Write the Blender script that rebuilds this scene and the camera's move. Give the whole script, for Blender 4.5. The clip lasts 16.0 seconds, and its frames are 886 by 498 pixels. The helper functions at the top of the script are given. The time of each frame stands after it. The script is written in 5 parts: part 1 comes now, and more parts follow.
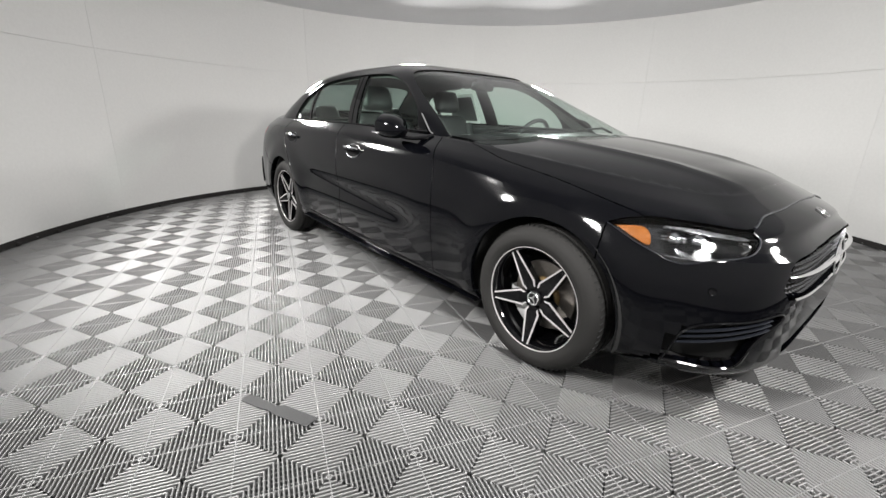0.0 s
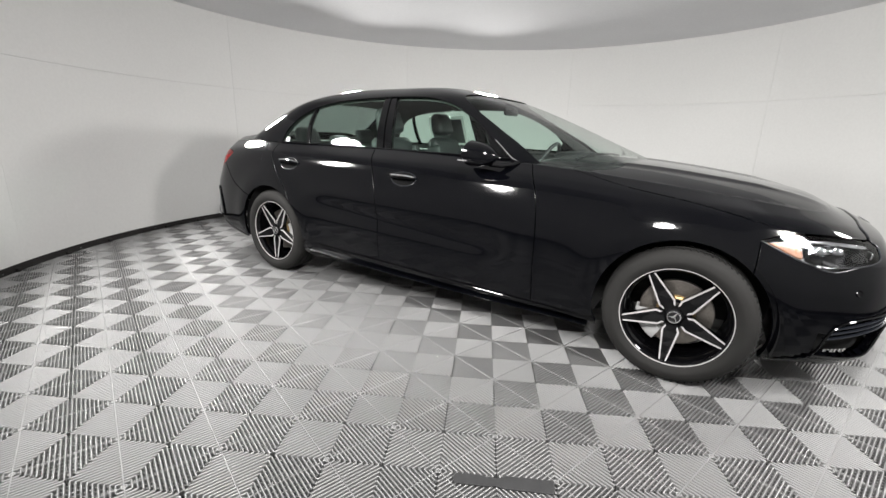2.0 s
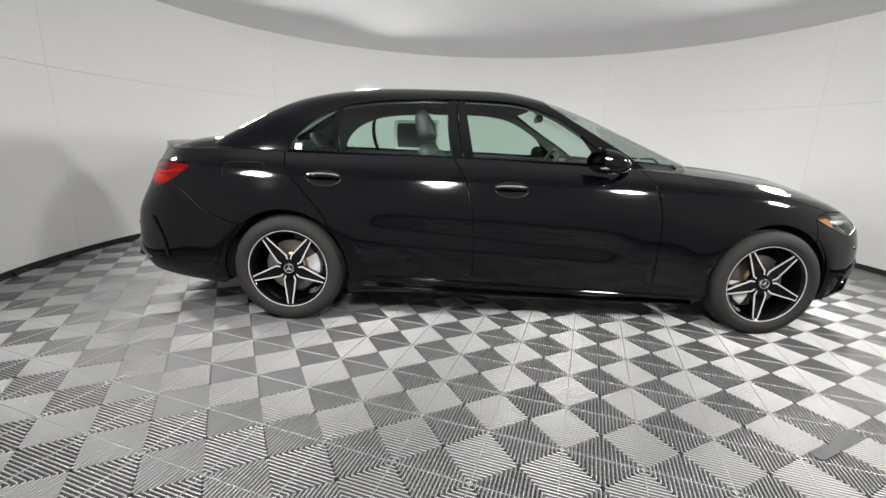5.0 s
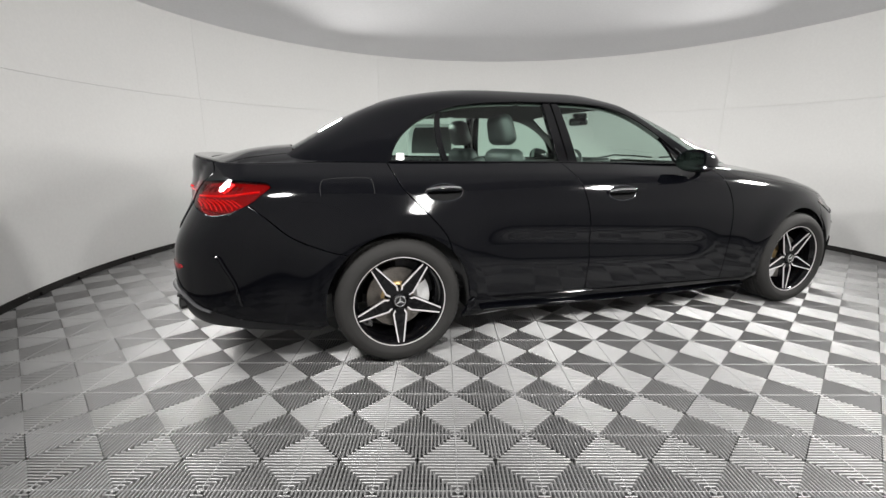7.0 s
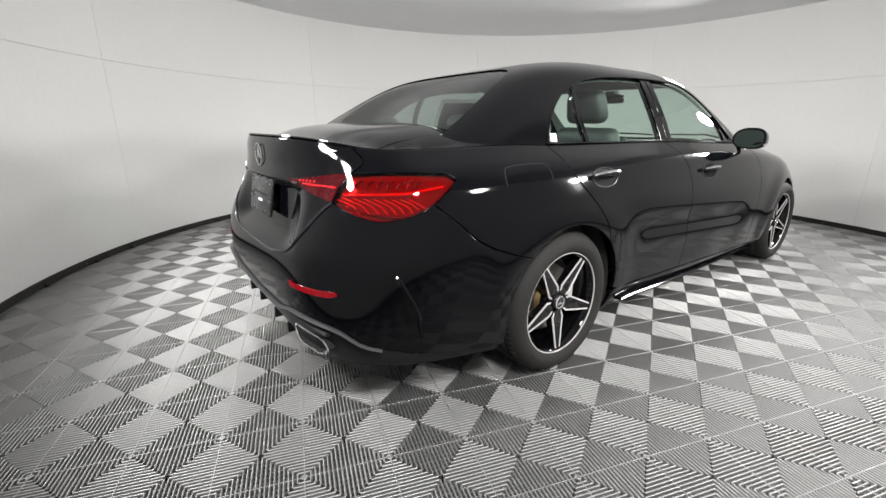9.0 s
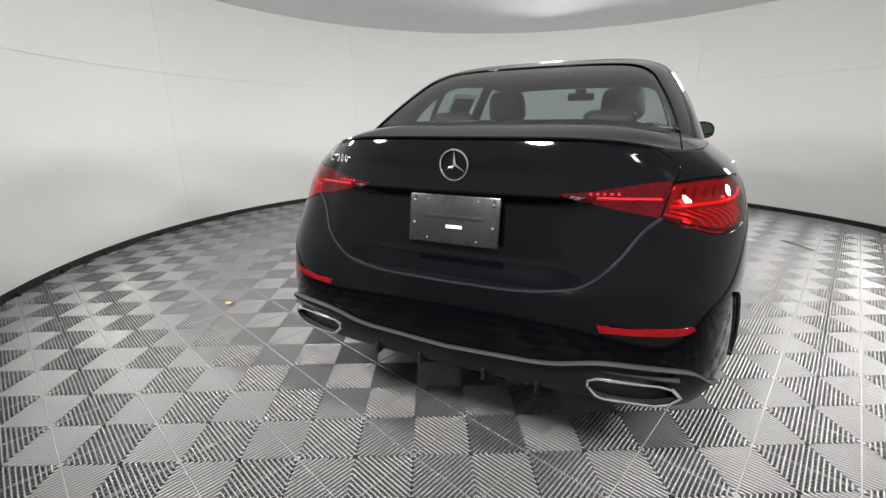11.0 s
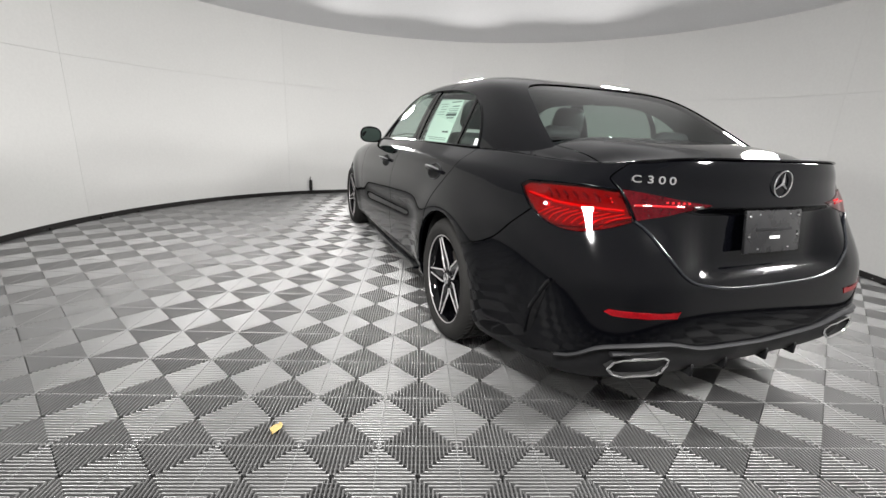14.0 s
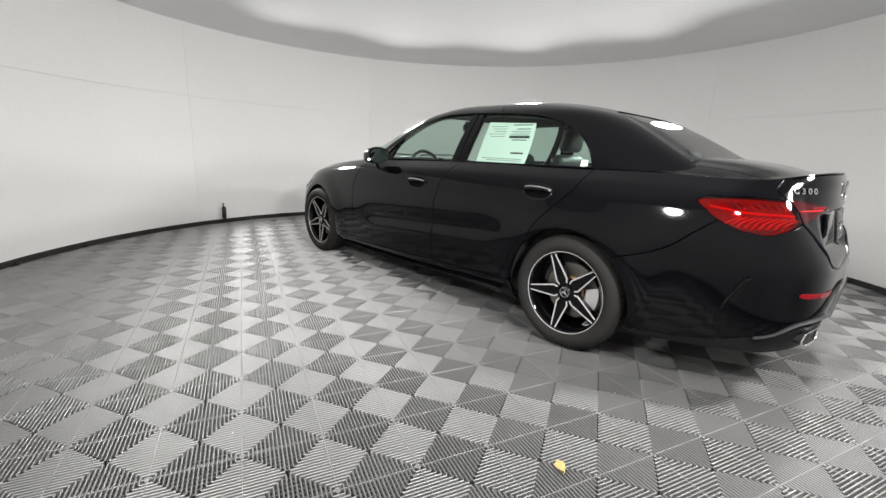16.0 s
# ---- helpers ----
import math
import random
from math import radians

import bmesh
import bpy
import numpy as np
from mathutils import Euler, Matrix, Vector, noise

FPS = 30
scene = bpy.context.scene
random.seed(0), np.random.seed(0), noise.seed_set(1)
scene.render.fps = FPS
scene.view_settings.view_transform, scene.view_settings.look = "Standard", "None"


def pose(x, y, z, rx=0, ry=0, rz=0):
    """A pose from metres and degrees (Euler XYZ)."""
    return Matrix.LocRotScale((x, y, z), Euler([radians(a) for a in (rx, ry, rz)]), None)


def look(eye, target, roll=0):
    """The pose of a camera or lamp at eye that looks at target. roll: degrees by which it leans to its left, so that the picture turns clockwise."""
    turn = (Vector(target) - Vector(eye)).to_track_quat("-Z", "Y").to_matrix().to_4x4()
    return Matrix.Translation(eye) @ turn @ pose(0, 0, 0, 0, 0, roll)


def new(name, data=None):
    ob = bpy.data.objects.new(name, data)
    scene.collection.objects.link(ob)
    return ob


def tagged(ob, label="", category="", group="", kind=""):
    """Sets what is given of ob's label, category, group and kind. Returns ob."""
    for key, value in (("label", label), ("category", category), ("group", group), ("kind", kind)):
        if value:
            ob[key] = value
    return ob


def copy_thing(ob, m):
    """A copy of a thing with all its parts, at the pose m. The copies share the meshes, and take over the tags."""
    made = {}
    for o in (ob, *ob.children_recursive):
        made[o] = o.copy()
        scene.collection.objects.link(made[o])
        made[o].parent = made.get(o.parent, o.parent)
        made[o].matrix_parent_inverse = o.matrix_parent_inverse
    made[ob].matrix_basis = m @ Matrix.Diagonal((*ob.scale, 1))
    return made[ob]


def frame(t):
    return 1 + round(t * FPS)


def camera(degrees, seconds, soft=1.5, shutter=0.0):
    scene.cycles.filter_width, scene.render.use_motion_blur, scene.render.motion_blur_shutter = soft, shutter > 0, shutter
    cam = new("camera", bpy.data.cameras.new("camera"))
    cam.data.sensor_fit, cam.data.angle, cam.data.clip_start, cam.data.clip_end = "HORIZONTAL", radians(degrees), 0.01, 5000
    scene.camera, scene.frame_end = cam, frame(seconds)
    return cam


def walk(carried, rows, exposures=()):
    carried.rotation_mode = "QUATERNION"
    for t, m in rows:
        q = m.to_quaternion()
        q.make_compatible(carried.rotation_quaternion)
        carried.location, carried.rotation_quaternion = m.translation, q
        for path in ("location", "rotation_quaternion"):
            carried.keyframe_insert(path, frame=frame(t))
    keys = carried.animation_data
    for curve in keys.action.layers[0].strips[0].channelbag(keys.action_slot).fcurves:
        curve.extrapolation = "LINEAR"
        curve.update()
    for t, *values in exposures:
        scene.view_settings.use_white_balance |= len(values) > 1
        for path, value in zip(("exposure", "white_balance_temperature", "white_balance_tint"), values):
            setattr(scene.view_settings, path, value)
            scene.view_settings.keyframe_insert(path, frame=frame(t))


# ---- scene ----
cam = camera(92.68, 16.0)
# seconds, eye, point looked at, roll
PATH = [
    (0.0, (2.476, -2.283, 1.087), (1.0221, -1.0499, 0.4817), 1.62),
    (0.5, (2.268, -2.499, 1.085), (0.8898, -1.1700, 0.5057), 1.96),
    (1.0, (2.025, -2.684, 1.104), (0.7479, -1.2526, 0.5387), 1.88),
    (1.5, (1.768, -2.859, 1.092), (0.6049, -1.3239, 0.5526), 1.68),
    (2.0, (1.475, -2.980, 1.114), (0.4561, -1.3405, 0.5900), 1.67),
    (2.5, (1.166, -3.116, 1.117), (0.2859, -1.4012, 0.5832), 1.46),
    (3.0, (0.871, -3.196, 1.088), (0.1616, -1.3960, 0.5819), 1.82),
    (3.5, (0.552, -3.251, 1.092), (0.0060, -1.3939, 0.5879), 1.83),
    (4.0, (0.214, -3.319, 1.094), (-0.1587, -1.4205, 0.5883), 1.82),
    (4.5, (-0.142, -3.330, 1.094), (-0.3306, -1.4025, 0.5932), 1.88),
    (5.0, (-0.506, -3.304, 1.094), (-0.5078, -1.3652, 0.6040), 1.88),
    (5.5, (-0.869, -3.242, 1.094), (-0.6928, -1.3068, 0.6197), 1.71),
    (6.0, (-1.217, -3.128, 1.084), (-0.8828, -1.2096, 0.6297), 1.26),
    (6.5, (-1.554, -3.001, 1.076), (-1.0789, -1.1100, 0.6312), 0.64),
    (7.0, (-1.875, -2.862, 1.092), (-1.2544, -1.0193, 0.6219), 0.34),
    (7.5, (-2.163, -2.677, 1.092), (-1.4175, -0.8803, 0.6281), -0.26),
    (8.0, (-2.429, -2.462, 1.123), (-1.5636, -0.7296, 0.6224), -0.02),
    (8.5, (-2.672, -2.225, 1.123), (-1.6694, -0.5811, 0.5825), 0.33),
    (9.0, (-2.920, -1.956, 1.094), (-1.7600, -0.4273, 0.5295), 0.32),
    (9.5, (-3.146, -1.637, 1.094), (-1.8225, -0.2531, 0.5179), 0.05),
    (10.0, (-3.343, -1.284, 1.094), (-1.8619, -0.0710, 0.5153), -0.29),
    (10.5, (-3.501, -0.907, 1.094), (-1.8797, 0.1123, 0.5176), -0.52),
    (11.0, (-3.640, -0.527, 1.093), (-1.9050, 0.2854, 0.5202), -0.47),
    (11.5, (-3.695, -0.134, 1.084), (-1.8713, 0.4545, 0.5122), 0.06),
    (12.0, (-3.731, 0.275, 1.069), (-1.8418, 0.5851, 0.4894), 0.90),
    (12.5, (-3.681, 0.664, 1.091), (-1.7749, 0.7043, 0.4875), 1.43),
    (13.0, (-3.627, 1.028, 1.091), (-1.7316, 0.7859, 0.4992), 2.50),
    (13.5, (-3.529, 1.362, 1.090), (-1.6776, 0.8677, 0.5176), 2.72),
    (14.0, (-3.408, 1.694, 1.102), (-1.6239, 0.9756, 0.5526), 2.91),
    (14.5, (-3.272, 2.058, 1.101), (-1.5736, 1.1444, 0.5711), 2.77),
    (15.0, (-3.062, 2.379, 1.115), (-1.4569, 1.2969, 0.6115), 2.53),
    (15.5, (-2.850, 2.680, 1.064), (-1.3404, 1.4556, 0.5944), 2.87),
    (16.0, (-2.595, 2.952, 1.084), (-1.1897, 1.6038, 0.6273), 2.34),
]
walk(cam, [(t, look(eye, target, roll)) for t, eye, target, roll in PATH])

# ---- light: a closed white booth with unseen lamps added high by its wall ----
CENTRE = Vector((-0.07, 0.31, 0.0))
WALL_R, WALL_H = 3.75, 2.43
world = bpy.data.worlds.new("world")
scene.world = world
world.use_nodes = True
world.node_tree.nodes["Background"].inputs[0].default_value = (0.05, 0.05, 0.055, 1)
world.node_tree.nodes["Background"].inputs[1].default_value = 0.2
scene.view_settings.exposure = 0.0
# Added light sources without fixtures, spaced along the wall to light booth and car.
LAMPS, LAMP_R, LAMP_W = 8, 3.55, 43.0
for i in range(LAMPS):
    a = radians(118 + 36 * i)
    data = bpy.data.lights.new("added_lamp", "AREA")
    data.shape, data.size, data.energy, data.spread = "DISK", 0.38, LAMP_W, radians(117)
    data.color = (1.0, 0.985, 0.96)
    spot = new("added_lamp", data)
    stand = CENTRE + Vector((LAMP_R * math.cos(a), LAMP_R * math.sin(a), 1.98))
    spot.matrix_basis = look(stand, CENTRE + Vector((0, 0, -0.1)))
    tagged(spot, "unseen round lamp added high by the booth wall", "lamp", "floodlights round the wall")

# ---- materials ----
def shader(name, colour, rough=0.5, metal=0.0, vary=0.0, scale=4.0, bump=0.0, fine=120.0, **more):
    """A principled material with two scales of variation in colour, roughness and relief."""
    m = bpy.data.materials.new(name)
    m.use_nodes = True
    nodes, links = m.node_tree.nodes, m.node_tree.links
    p = nodes["Principled BSDF"]
    p.inputs["Base Color"].default_value = (*colour, 1)
    p.inputs["Roughness"].default_value, p.inputs["Metallic"].default_value = rough, metal
    for key, value in more.items():
        p.inputs[key.replace("_", " ")].default_value = value
    if vary or bump:
        where = nodes.new("ShaderNodeTexCoord")
        broad, small = nodes.new("ShaderNodeTexNoise"), nodes.new("ShaderNodeTexNoise")
        for n, s, d in ((broad, scale, 4), (small, fine, 3)):
            n.inputs["Scale"].default_value, n.inputs["Detail"].default_value = s, d
            links.new(where.outputs["Object"], n.inputs["Vector"])
        both = nodes.new("ShaderNodeMath")
        both.operation = "ADD"
        links.new(broad.outputs[0], both.inputs[0])
        links.new(small.outputs[0], both.inputs[1])
        if vary:
            ramp = nodes.new("ShaderNodeMapRange")
            ramp.inputs[1].default_value, ramp.inputs[2].default_value = 0.6, 1.4
            ramp.inputs[3].default_value, ramp.inputs[4].default_value = 1 - vary, 1 + vary
            links.new(both.outputs[0], ramp.inputs[0])
            tint = nodes.new("ShaderNodeMix")
            tint.data_type, tint.blend_type = "RGBA", "MULTIPLY"
            tint.inputs[0].default_value = 1
            tint.inputs[6].default_value = (*colour, 1)
            links.new(ramp.outputs[0], tint.inputs[7])
            links.new(tint.outputs[2], p.inputs["Base Color"])
            gloss = nodes.new("ShaderNodeMapRange")
            gloss.inputs[1].default_value, gloss.inputs[2].default_value = 0.3, 0.7
            gloss.inputs[3].default_value, gloss.inputs[4].default_value = max(rough - 0.06, 0.02), min(rough + 0.06, 1)
            links.new(broad.outputs[0], gloss.inputs[0])
            if rough > 0.12:
                links.new(gloss.outputs[0], p.inputs["Roughness"])
        if bump:
            b = nodes.new("ShaderNodeBump")
            b.inputs["Strength"].default_value, b.inputs["Distance"].default_value = bump, 0.002
            links.new(small.outputs[0], b.inputs["Height"])
            links.new(b.outputs[0], p.inputs["Normal"])
    return m


def paint_shader():
    """Black metallic car paint under clear lacquer: a faint blue flake and orange peel."""
    m = shader("black_paint", (0.0034, 0.0046, 0.0090), 0.5, 0.0, Coat_Weight=1.0, Coat_Roughness=0.07, Coat_IOR=1.34, Specular_IOR_Level=0.0)
    nodes, links = m.node_tree.nodes, m.node_tree.links
    p, where = nodes["Principled BSDF"], nodes.new("ShaderNodeTexCoord")
    flake = nodes.new("ShaderNodeTexNoise")
    flake.inputs["Scale"].default_value = 900
    links.new(where.outputs["Object"], flake.inputs["Vector"])
    ramp = nodes.new("ShaderNodeValToRGB")
    ramp.color_ramp.elements[0].color, ramp.color_ramp.elements[1].color = (0.0008, 0.0008, 0.0011, 1), (0.0016, 0.0018, 0.0028, 1)
    links.new(flake.outputs[0], ramp.inputs[0])
    links.new(ramp.outputs[0], p.inputs["Base Color"])
    peel, b = nodes.new("ShaderNodeTexNoise"), nodes.new("ShaderNodeBump")
    peel.inputs["Scale"].default_value, peel.inputs["Detail"].default_value = 60, 1
    links.new(where.outputs["Object"], peel.inputs["Vector"])
    b.inputs["Strength"].default_value, b.inputs["Distance"].default_value = 0.012, 0.001
    links.new(peel.outputs[0], b.inputs["Height"])
    links.new(b.outputs[0], p.inputs["Coat Normal"])
    return m


def glass_shader(name, tint, rough=0.0, base=0.036):
    """Thin tinted glass: a mirror on top of a tinted see-through."""
    m = bpy.data.materials.new(name)
    m.use_nodes = True
    nodes, links = m.node_tree.nodes, m.node_tree.links
    nodes.clear()
    out, mix = nodes.new("ShaderNodeOutputMaterial"), nodes.new("ShaderNodeMixShader")
    see, gloss, facing = nodes.new("ShaderNodeBsdfTransparent"), nodes.new("ShaderNodeBsdfGlossy"), nodes.new("ShaderNodeLayerWeight")
    see.inputs[0].default_value = (*tint, 1)
    gloss.inputs["Roughness"].default_value = rough
    facing.inputs[0].default_value = 0.5
    power, share = nodes.new("ShaderNodeMath"), nodes.new("ShaderNodeMath")
    power.operation, share.operation = "POWER", "MULTIPLY_ADD"
    power.inputs[1].default_value = 5
    share.inputs[1].default_value, share.inputs[2].default_value = 0.95, base
    links.new(facing.outputs["Facing"], power.inputs[0])
    links.new(power.outputs[0], share.inputs[0])
    links.new(share.outputs[0], mix.inputs[0])
    links.new(see.outputs[0], mix.inputs[1])
    links.new(gloss.outputs[0], mix.inputs[2])
    links.new(mix.outputs[0], out.inputs[0])
    return m


PAINT = paint_shader()
# Paler, rougher copy of the black paint, so that edges show as highlight lines.
EDGE_HIGHLIGHT = shader("edge_highlight_paint", (0.008, 0.009, 0.012), 0.24, IOR=1.5)
GLOSS_BLACK = shader("gloss_black_trim", (0.002, 0.002, 0.0024), 0.06, IOR=1.36)
SATIN_BLACK = shader("satin_black_plastic", (0.009, 0.009, 0.010), 0.45, vary=0.15, bump=0.15, fine=900, IOR=1.3)
SATIN_GREY = shader("satin_grey_plastic", (0.022, 0.022, 0.024), 0.58, vary=0.12, bump=0.1, fine=900, IOR=1.3)
# Near-black that paints the shade of the hollow behind a door handle.
CUP_SHADE = shader("handle_hollow_shade", (0.002, 0.002, 0.0022), 0.5, vary=0.2, IOR=1.12)
MATT_BLACK = shader("matt_black_liner", (0.006, 0.006, 0.006), 0.9, vary=0.2, bump=0.2, fine=300)
CHROME = shader("chrome", (0.82, 0.82, 0.83), 0.08, 1.0)
DARK_CHROME = shader("dark_chrome_studs", (0.11, 0.11, 0.115), 0.25, 1.0)
MACHINED = shader("machined_alloy", (0.66, 0.63, 0.64), 0.36, 0.55, vary=0.05, fine=400)
STEEL = shader("brake_steel", (0.24, 0.22, 0.20), 0.42, 1.0, vary=0.2, scale=20)
CALIPER = shader("caliper_grey", (0.5, 0.5, 0.5), 0.4, 0.3, vary=0.1)
BRASS = shader("zinc_yellow_hub", (0.30, 0.21, 0.10), 0.42, 0.8, vary=0.2, scale=20)
RUBBER = shader("tyre_rubber", (0.015, 0.0145, 0.014), 0.78, vary=0.25, scale=9, bump=0.25, fine=260, IOR=1.3)
RED_LENS = shader("red_lamp_lens", (0.085, 0.001, 0.004), 0.3, Coat_Weight=1.0, Coat_Roughness=0.02, Coat_IOR=1.36, Specular_IOR_Level=0.0)
RED_REFLECTOR = shader("red_reflector", (0.15, 0.0015, 0.004), 0.3, vary=0.4, scale=40, Coat_Weight=1.0, Coat_Roughness=0.02, Coat_IOR=1.36, Specular_IOR_Level=0.0)
RED_DARK = shader("deep_red_lamp_lens", (0.034, 0.0006, 0.002), 0.3, vary=0.5, scale=30, Coat_Weight=1.0, Coat_Roughness=0.02, Coat_IOR=1.36, Specular_IOR_Level=0.0)
RED_BRIGHT = shader("bright_red_light_guide", (0.36, 0.012, 0.016), 0.3, Coat_Weight=1.0, Coat_Roughness=0.02, Coat_IOR=1.36, Specular_IOR_Level=0.0)
AMBER = shader("amber_lens", (0.20, 0.060, 0.004), 0.25, vary=0.5, scale=90, Coat_Weight=1.0)
LAMP_DARK = shader("lamp_bezel_black", (0.01, 0.01, 0.011), 0.2, vary=0.1)
LAMP_CHROME = shader("lamp_reflector", (0.42, 0.425, 0.435), 0.16, 1.0, vary=0.5, scale=60)
GLASS = glass_shader("green_tinted_glass", (0.69, 0.82, 0.755))
SCREEN = glass_shader("windscreen_glass", (0.78, 0.86, 0.82))
REAR_GLASS = glass_shader("rear_window_glass", (0.36, 0.41, 0.395), base=0.085)
CLEAR = glass_shader("clear_lamp_cover", (0.93, 0.94, 0.95))
MIRROR = shader("mirror_silver", (0.08, 0.11, 0.10), 0.02, 1.0)
LEATHER = shader("black_leatherette", (0.034, 0.035, 0.037), 0.5, vary=0.2, scale=12, bump=0.3, fine=500)
CABIN_TRIM = shader("dark_cabin_trim", (0.014, 0.014, 0.015), 0.6, vary=0.15, bump=0.2, fine=500)
# Light grey lining, with the shadow under the roof put into its colour.
HEADLINER = shader("shaded_grey_headliner", (0.075, 0.075, 0.074), 0.9, vary=0.1, bump=0.2, fine=900)
PAPER = shader("white_paper", (0.88, 0.90, 0.88), 0.8, vary=0.03)
paper_nodes, paper_links = PAPER.node_tree.nodes, PAPER.node_tree.links
through_paper, paper_mix = paper_nodes.new("ShaderNodeBsdfTranslucent"), paper_nodes.new("ShaderNodeMixShader")
through_paper.inputs[0].default_value = (0.80, 0.82, 0.80, 1)
paper_mix.inputs[0].default_value = 0.22
paper_links.new(paper_nodes["Principled BSDF"].outputs[0], paper_mix.inputs[1])
paper_links.new(through_paper.outputs[0], paper_mix.inputs[2])
paper_links.new(paper_mix.outputs[0], paper_nodes["Material Output"].inputs[0])
CARD_GREY = shader("grey_card", (0.13, 0.14, 0.135), 0.8, vary=0.06)
INK = shader("grey_ink", (0.22, 0.25, 0.25), 0.8)
DARK_INK = shader("black_ink", (0.03, 0.03, 0.035), 0.7)
WALL_WHITE = shader("white_wall_sheet", (0.725, 0.722, 0.712), 0.9, IOR=1.25, vary=0.035, scale=0.9, bump=0.06, fine=40)
CEILING_GREY = shader("grey_ceiling_sheet", (0.80, 0.80, 0.815), 0.95, IOR=1.2, vary=0.05, scale=0.8, bump=0.05, fine=40)
BASE_BLACK = shader("black_rubber_skirting", (0.008, 0.0065, 0.006), 0.7, vary=0.2, bump=0.2)
PLATE_BLACK = shader("black_plate_plastic", (0.012, 0.012, 0.013), 0.28, vary=0.2, scale=14)
LEAF = shader("dry_yellow_leaf", (0.50, 0.37, 0.15), 0.7, vary=0.25, scale=60)
TAPE = shader("black_floor_tape", (0.032, 0.032, 0.033), 0.55, vary=0.2, scale=20)
GRIT = shader("pale_grit", (0.6, 0.6, 0.58), 0.8)


def tile_shader():
    """Grey ribbed plastic, each tile a little different, scuffed and dusty in patches."""
    m = shader("grey_ribbed_plastic", (0.065, 0.064, 0.0645), 0.45, vary=0.16, scale=1.3, fine=70, IOR=3.2)
    nodes, links = m.node_tree.nodes, m.node_tree.links
    p, info = nodes["Principled BSDF"], nodes.new("ShaderNodeObjectInfo")
    old = p.inputs["Base Color"].links[0].from_socket
    each = nodes.new("ShaderNodeMapRange")
    each.inputs[3].default_value, each.inputs[4].default_value = 0.90, 1.10
    links.new(info.outputs["Random"], each.inputs[0])
    mix = nodes.new("ShaderNodeMix")
    mix.data_type, mix.blend_type = "RGBA", "MULTIPLY"
    mix.inputs[0].default_value = 1
    links.new(old, mix.inputs[6])
    links.new(each.outputs[0], mix.inputs[7])
    links.new(mix.outputs[2], p.inputs["Base Color"])
    return m


TILE = tile_shader()
TILE_BED = shader("dark_tile_bed", (0.006, 0.006, 0.006), 0.9, vary=0.2)

# ---- mesh tools ----
def mesh(name, verts, faces, material, normals=None, smooth=True):
    me = bpy.data.meshes.new(name)
    me.from_pydata([tuple(map(float, v)) for v in verts], [], [tuple(map(int, f)) for f in faces])
    me.materials.append(material)
    me.polygons.foreach_set("use_smooth", [smooth] * len(me.polygons))
    if normals is not None:
        me.normals_split_custom_set_from_vertices([tuple(map(float, n)) for n in normals])
    me.update()
    return me


def part(name, me, parent=None, label="", at=None):
    ob = new(name, me)
    if parent is not None:
        ob.parent = parent
    if at is not None:
        ob.matrix_basis = at
    return tagged(ob, label)


def thing(name, label, category, group="", kind="", data=None, at=None):
    ob = new(name, data)
    if at is not None:
        ob.matrix_basis = at
    return tagged(ob, label, category, group, kind)


def weld(*pieces):
    """Several (verts, faces) as one."""
    verts, faces = [], []
    for v, f in pieces:
        n = len(verts)
        verts += [tuple(p) for p in v]
        faces += [tuple(i + n for i in q) for q in f]
    return verts, faces


def moved(piece, m):
    return [tuple(m @ Vector(p)) for p in piece[0]], piece[1]


def mirrored(piece):
    return [(x, -y, z) for x, y, z in piece[0]], [tuple(reversed(f)) for f in piece[1]]


def block(sx, sy, sz, r=0.01, at=(0, 0, 0), taper=1.0, seg=2):
    """A box with rounded edges; taper narrows its top."""
    bm = bmesh.new()
    bmesh.ops.create_cube(bm, size=1)
    for v in bm.verts:
        k = taper if v.co.z > 0 else 1
        v.co = (v.co.x * sx * k, v.co.y * sy * k, v.co.z * sz)
    if r:
        bmesh.ops.bevel(bm, geom=bm.edges[:], offset=min(r, 0.49 * min(sx, sy, sz)), segments=seg, affect="EDGES", profile=0.5)
    bm.verts.index_update()
    out = [tuple(Vector(at) + v.co) for v in bm.verts], [tuple(v.index for v in f.verts) for f in bm.faces]
    bm.free()
    return out


def lathe(profile, seg=48, start=0.0, turn=2 * math.pi):
    """Turns (radius, y) points about the y axis."""
    full = turn > 6.28
    n, k = len(profile), seg if full else seg + 1
    verts = [(r * math.cos(start + turn * i / seg), y, r * math.sin(start + turn * i / seg)) for i in range(k) for r, y in profile]
    faces = [(i * n + j, i * n + j + 1, (i + 1) % k * n + j + 1, (i + 1) % k * n + j) for i in range(seg) for j in range(n - 1)]
    return verts, faces


def tube(path, radius, seg=10, flat=1.0, closed=False, up=(0, 0, 1)):
    """A rod along a path; flat squeezes it along up."""
    path = [Vector(p) for p in path]
    verts, faces = [], []
    n = len(path)
    for i, p in enumerate(path):
        d = (path[(i + 1) % n] - path[i - 1]) if closed else (path[min(i + 1, n - 1)] - path[max(i - 1, 0)])
        d.normalize()
        a = d.cross(Vector(up)).normalized()
        b = a.cross(d)
        r = radius(i / (n - 1)) if callable(radius) else radius
        for k in range(seg):
            t = 2 * math.pi * k / seg
            verts.append(tuple(p + a * (r * math.cos(t)) + b * (r * flat * math.sin(t))))
    m = n if closed else n - 1
    for i in range(m):
        for k in range(seg):
            j = (i + 1) % n
            faces.append((i * seg + k, i * seg + (k + 1) % seg, j * seg + (k + 1) % seg, j * seg + k))
    if not closed:
        faces += [tuple(range(seg - 1, -1, -1)), tuple((n - 1) * seg + k for k in range(seg))]
    return verts, faces


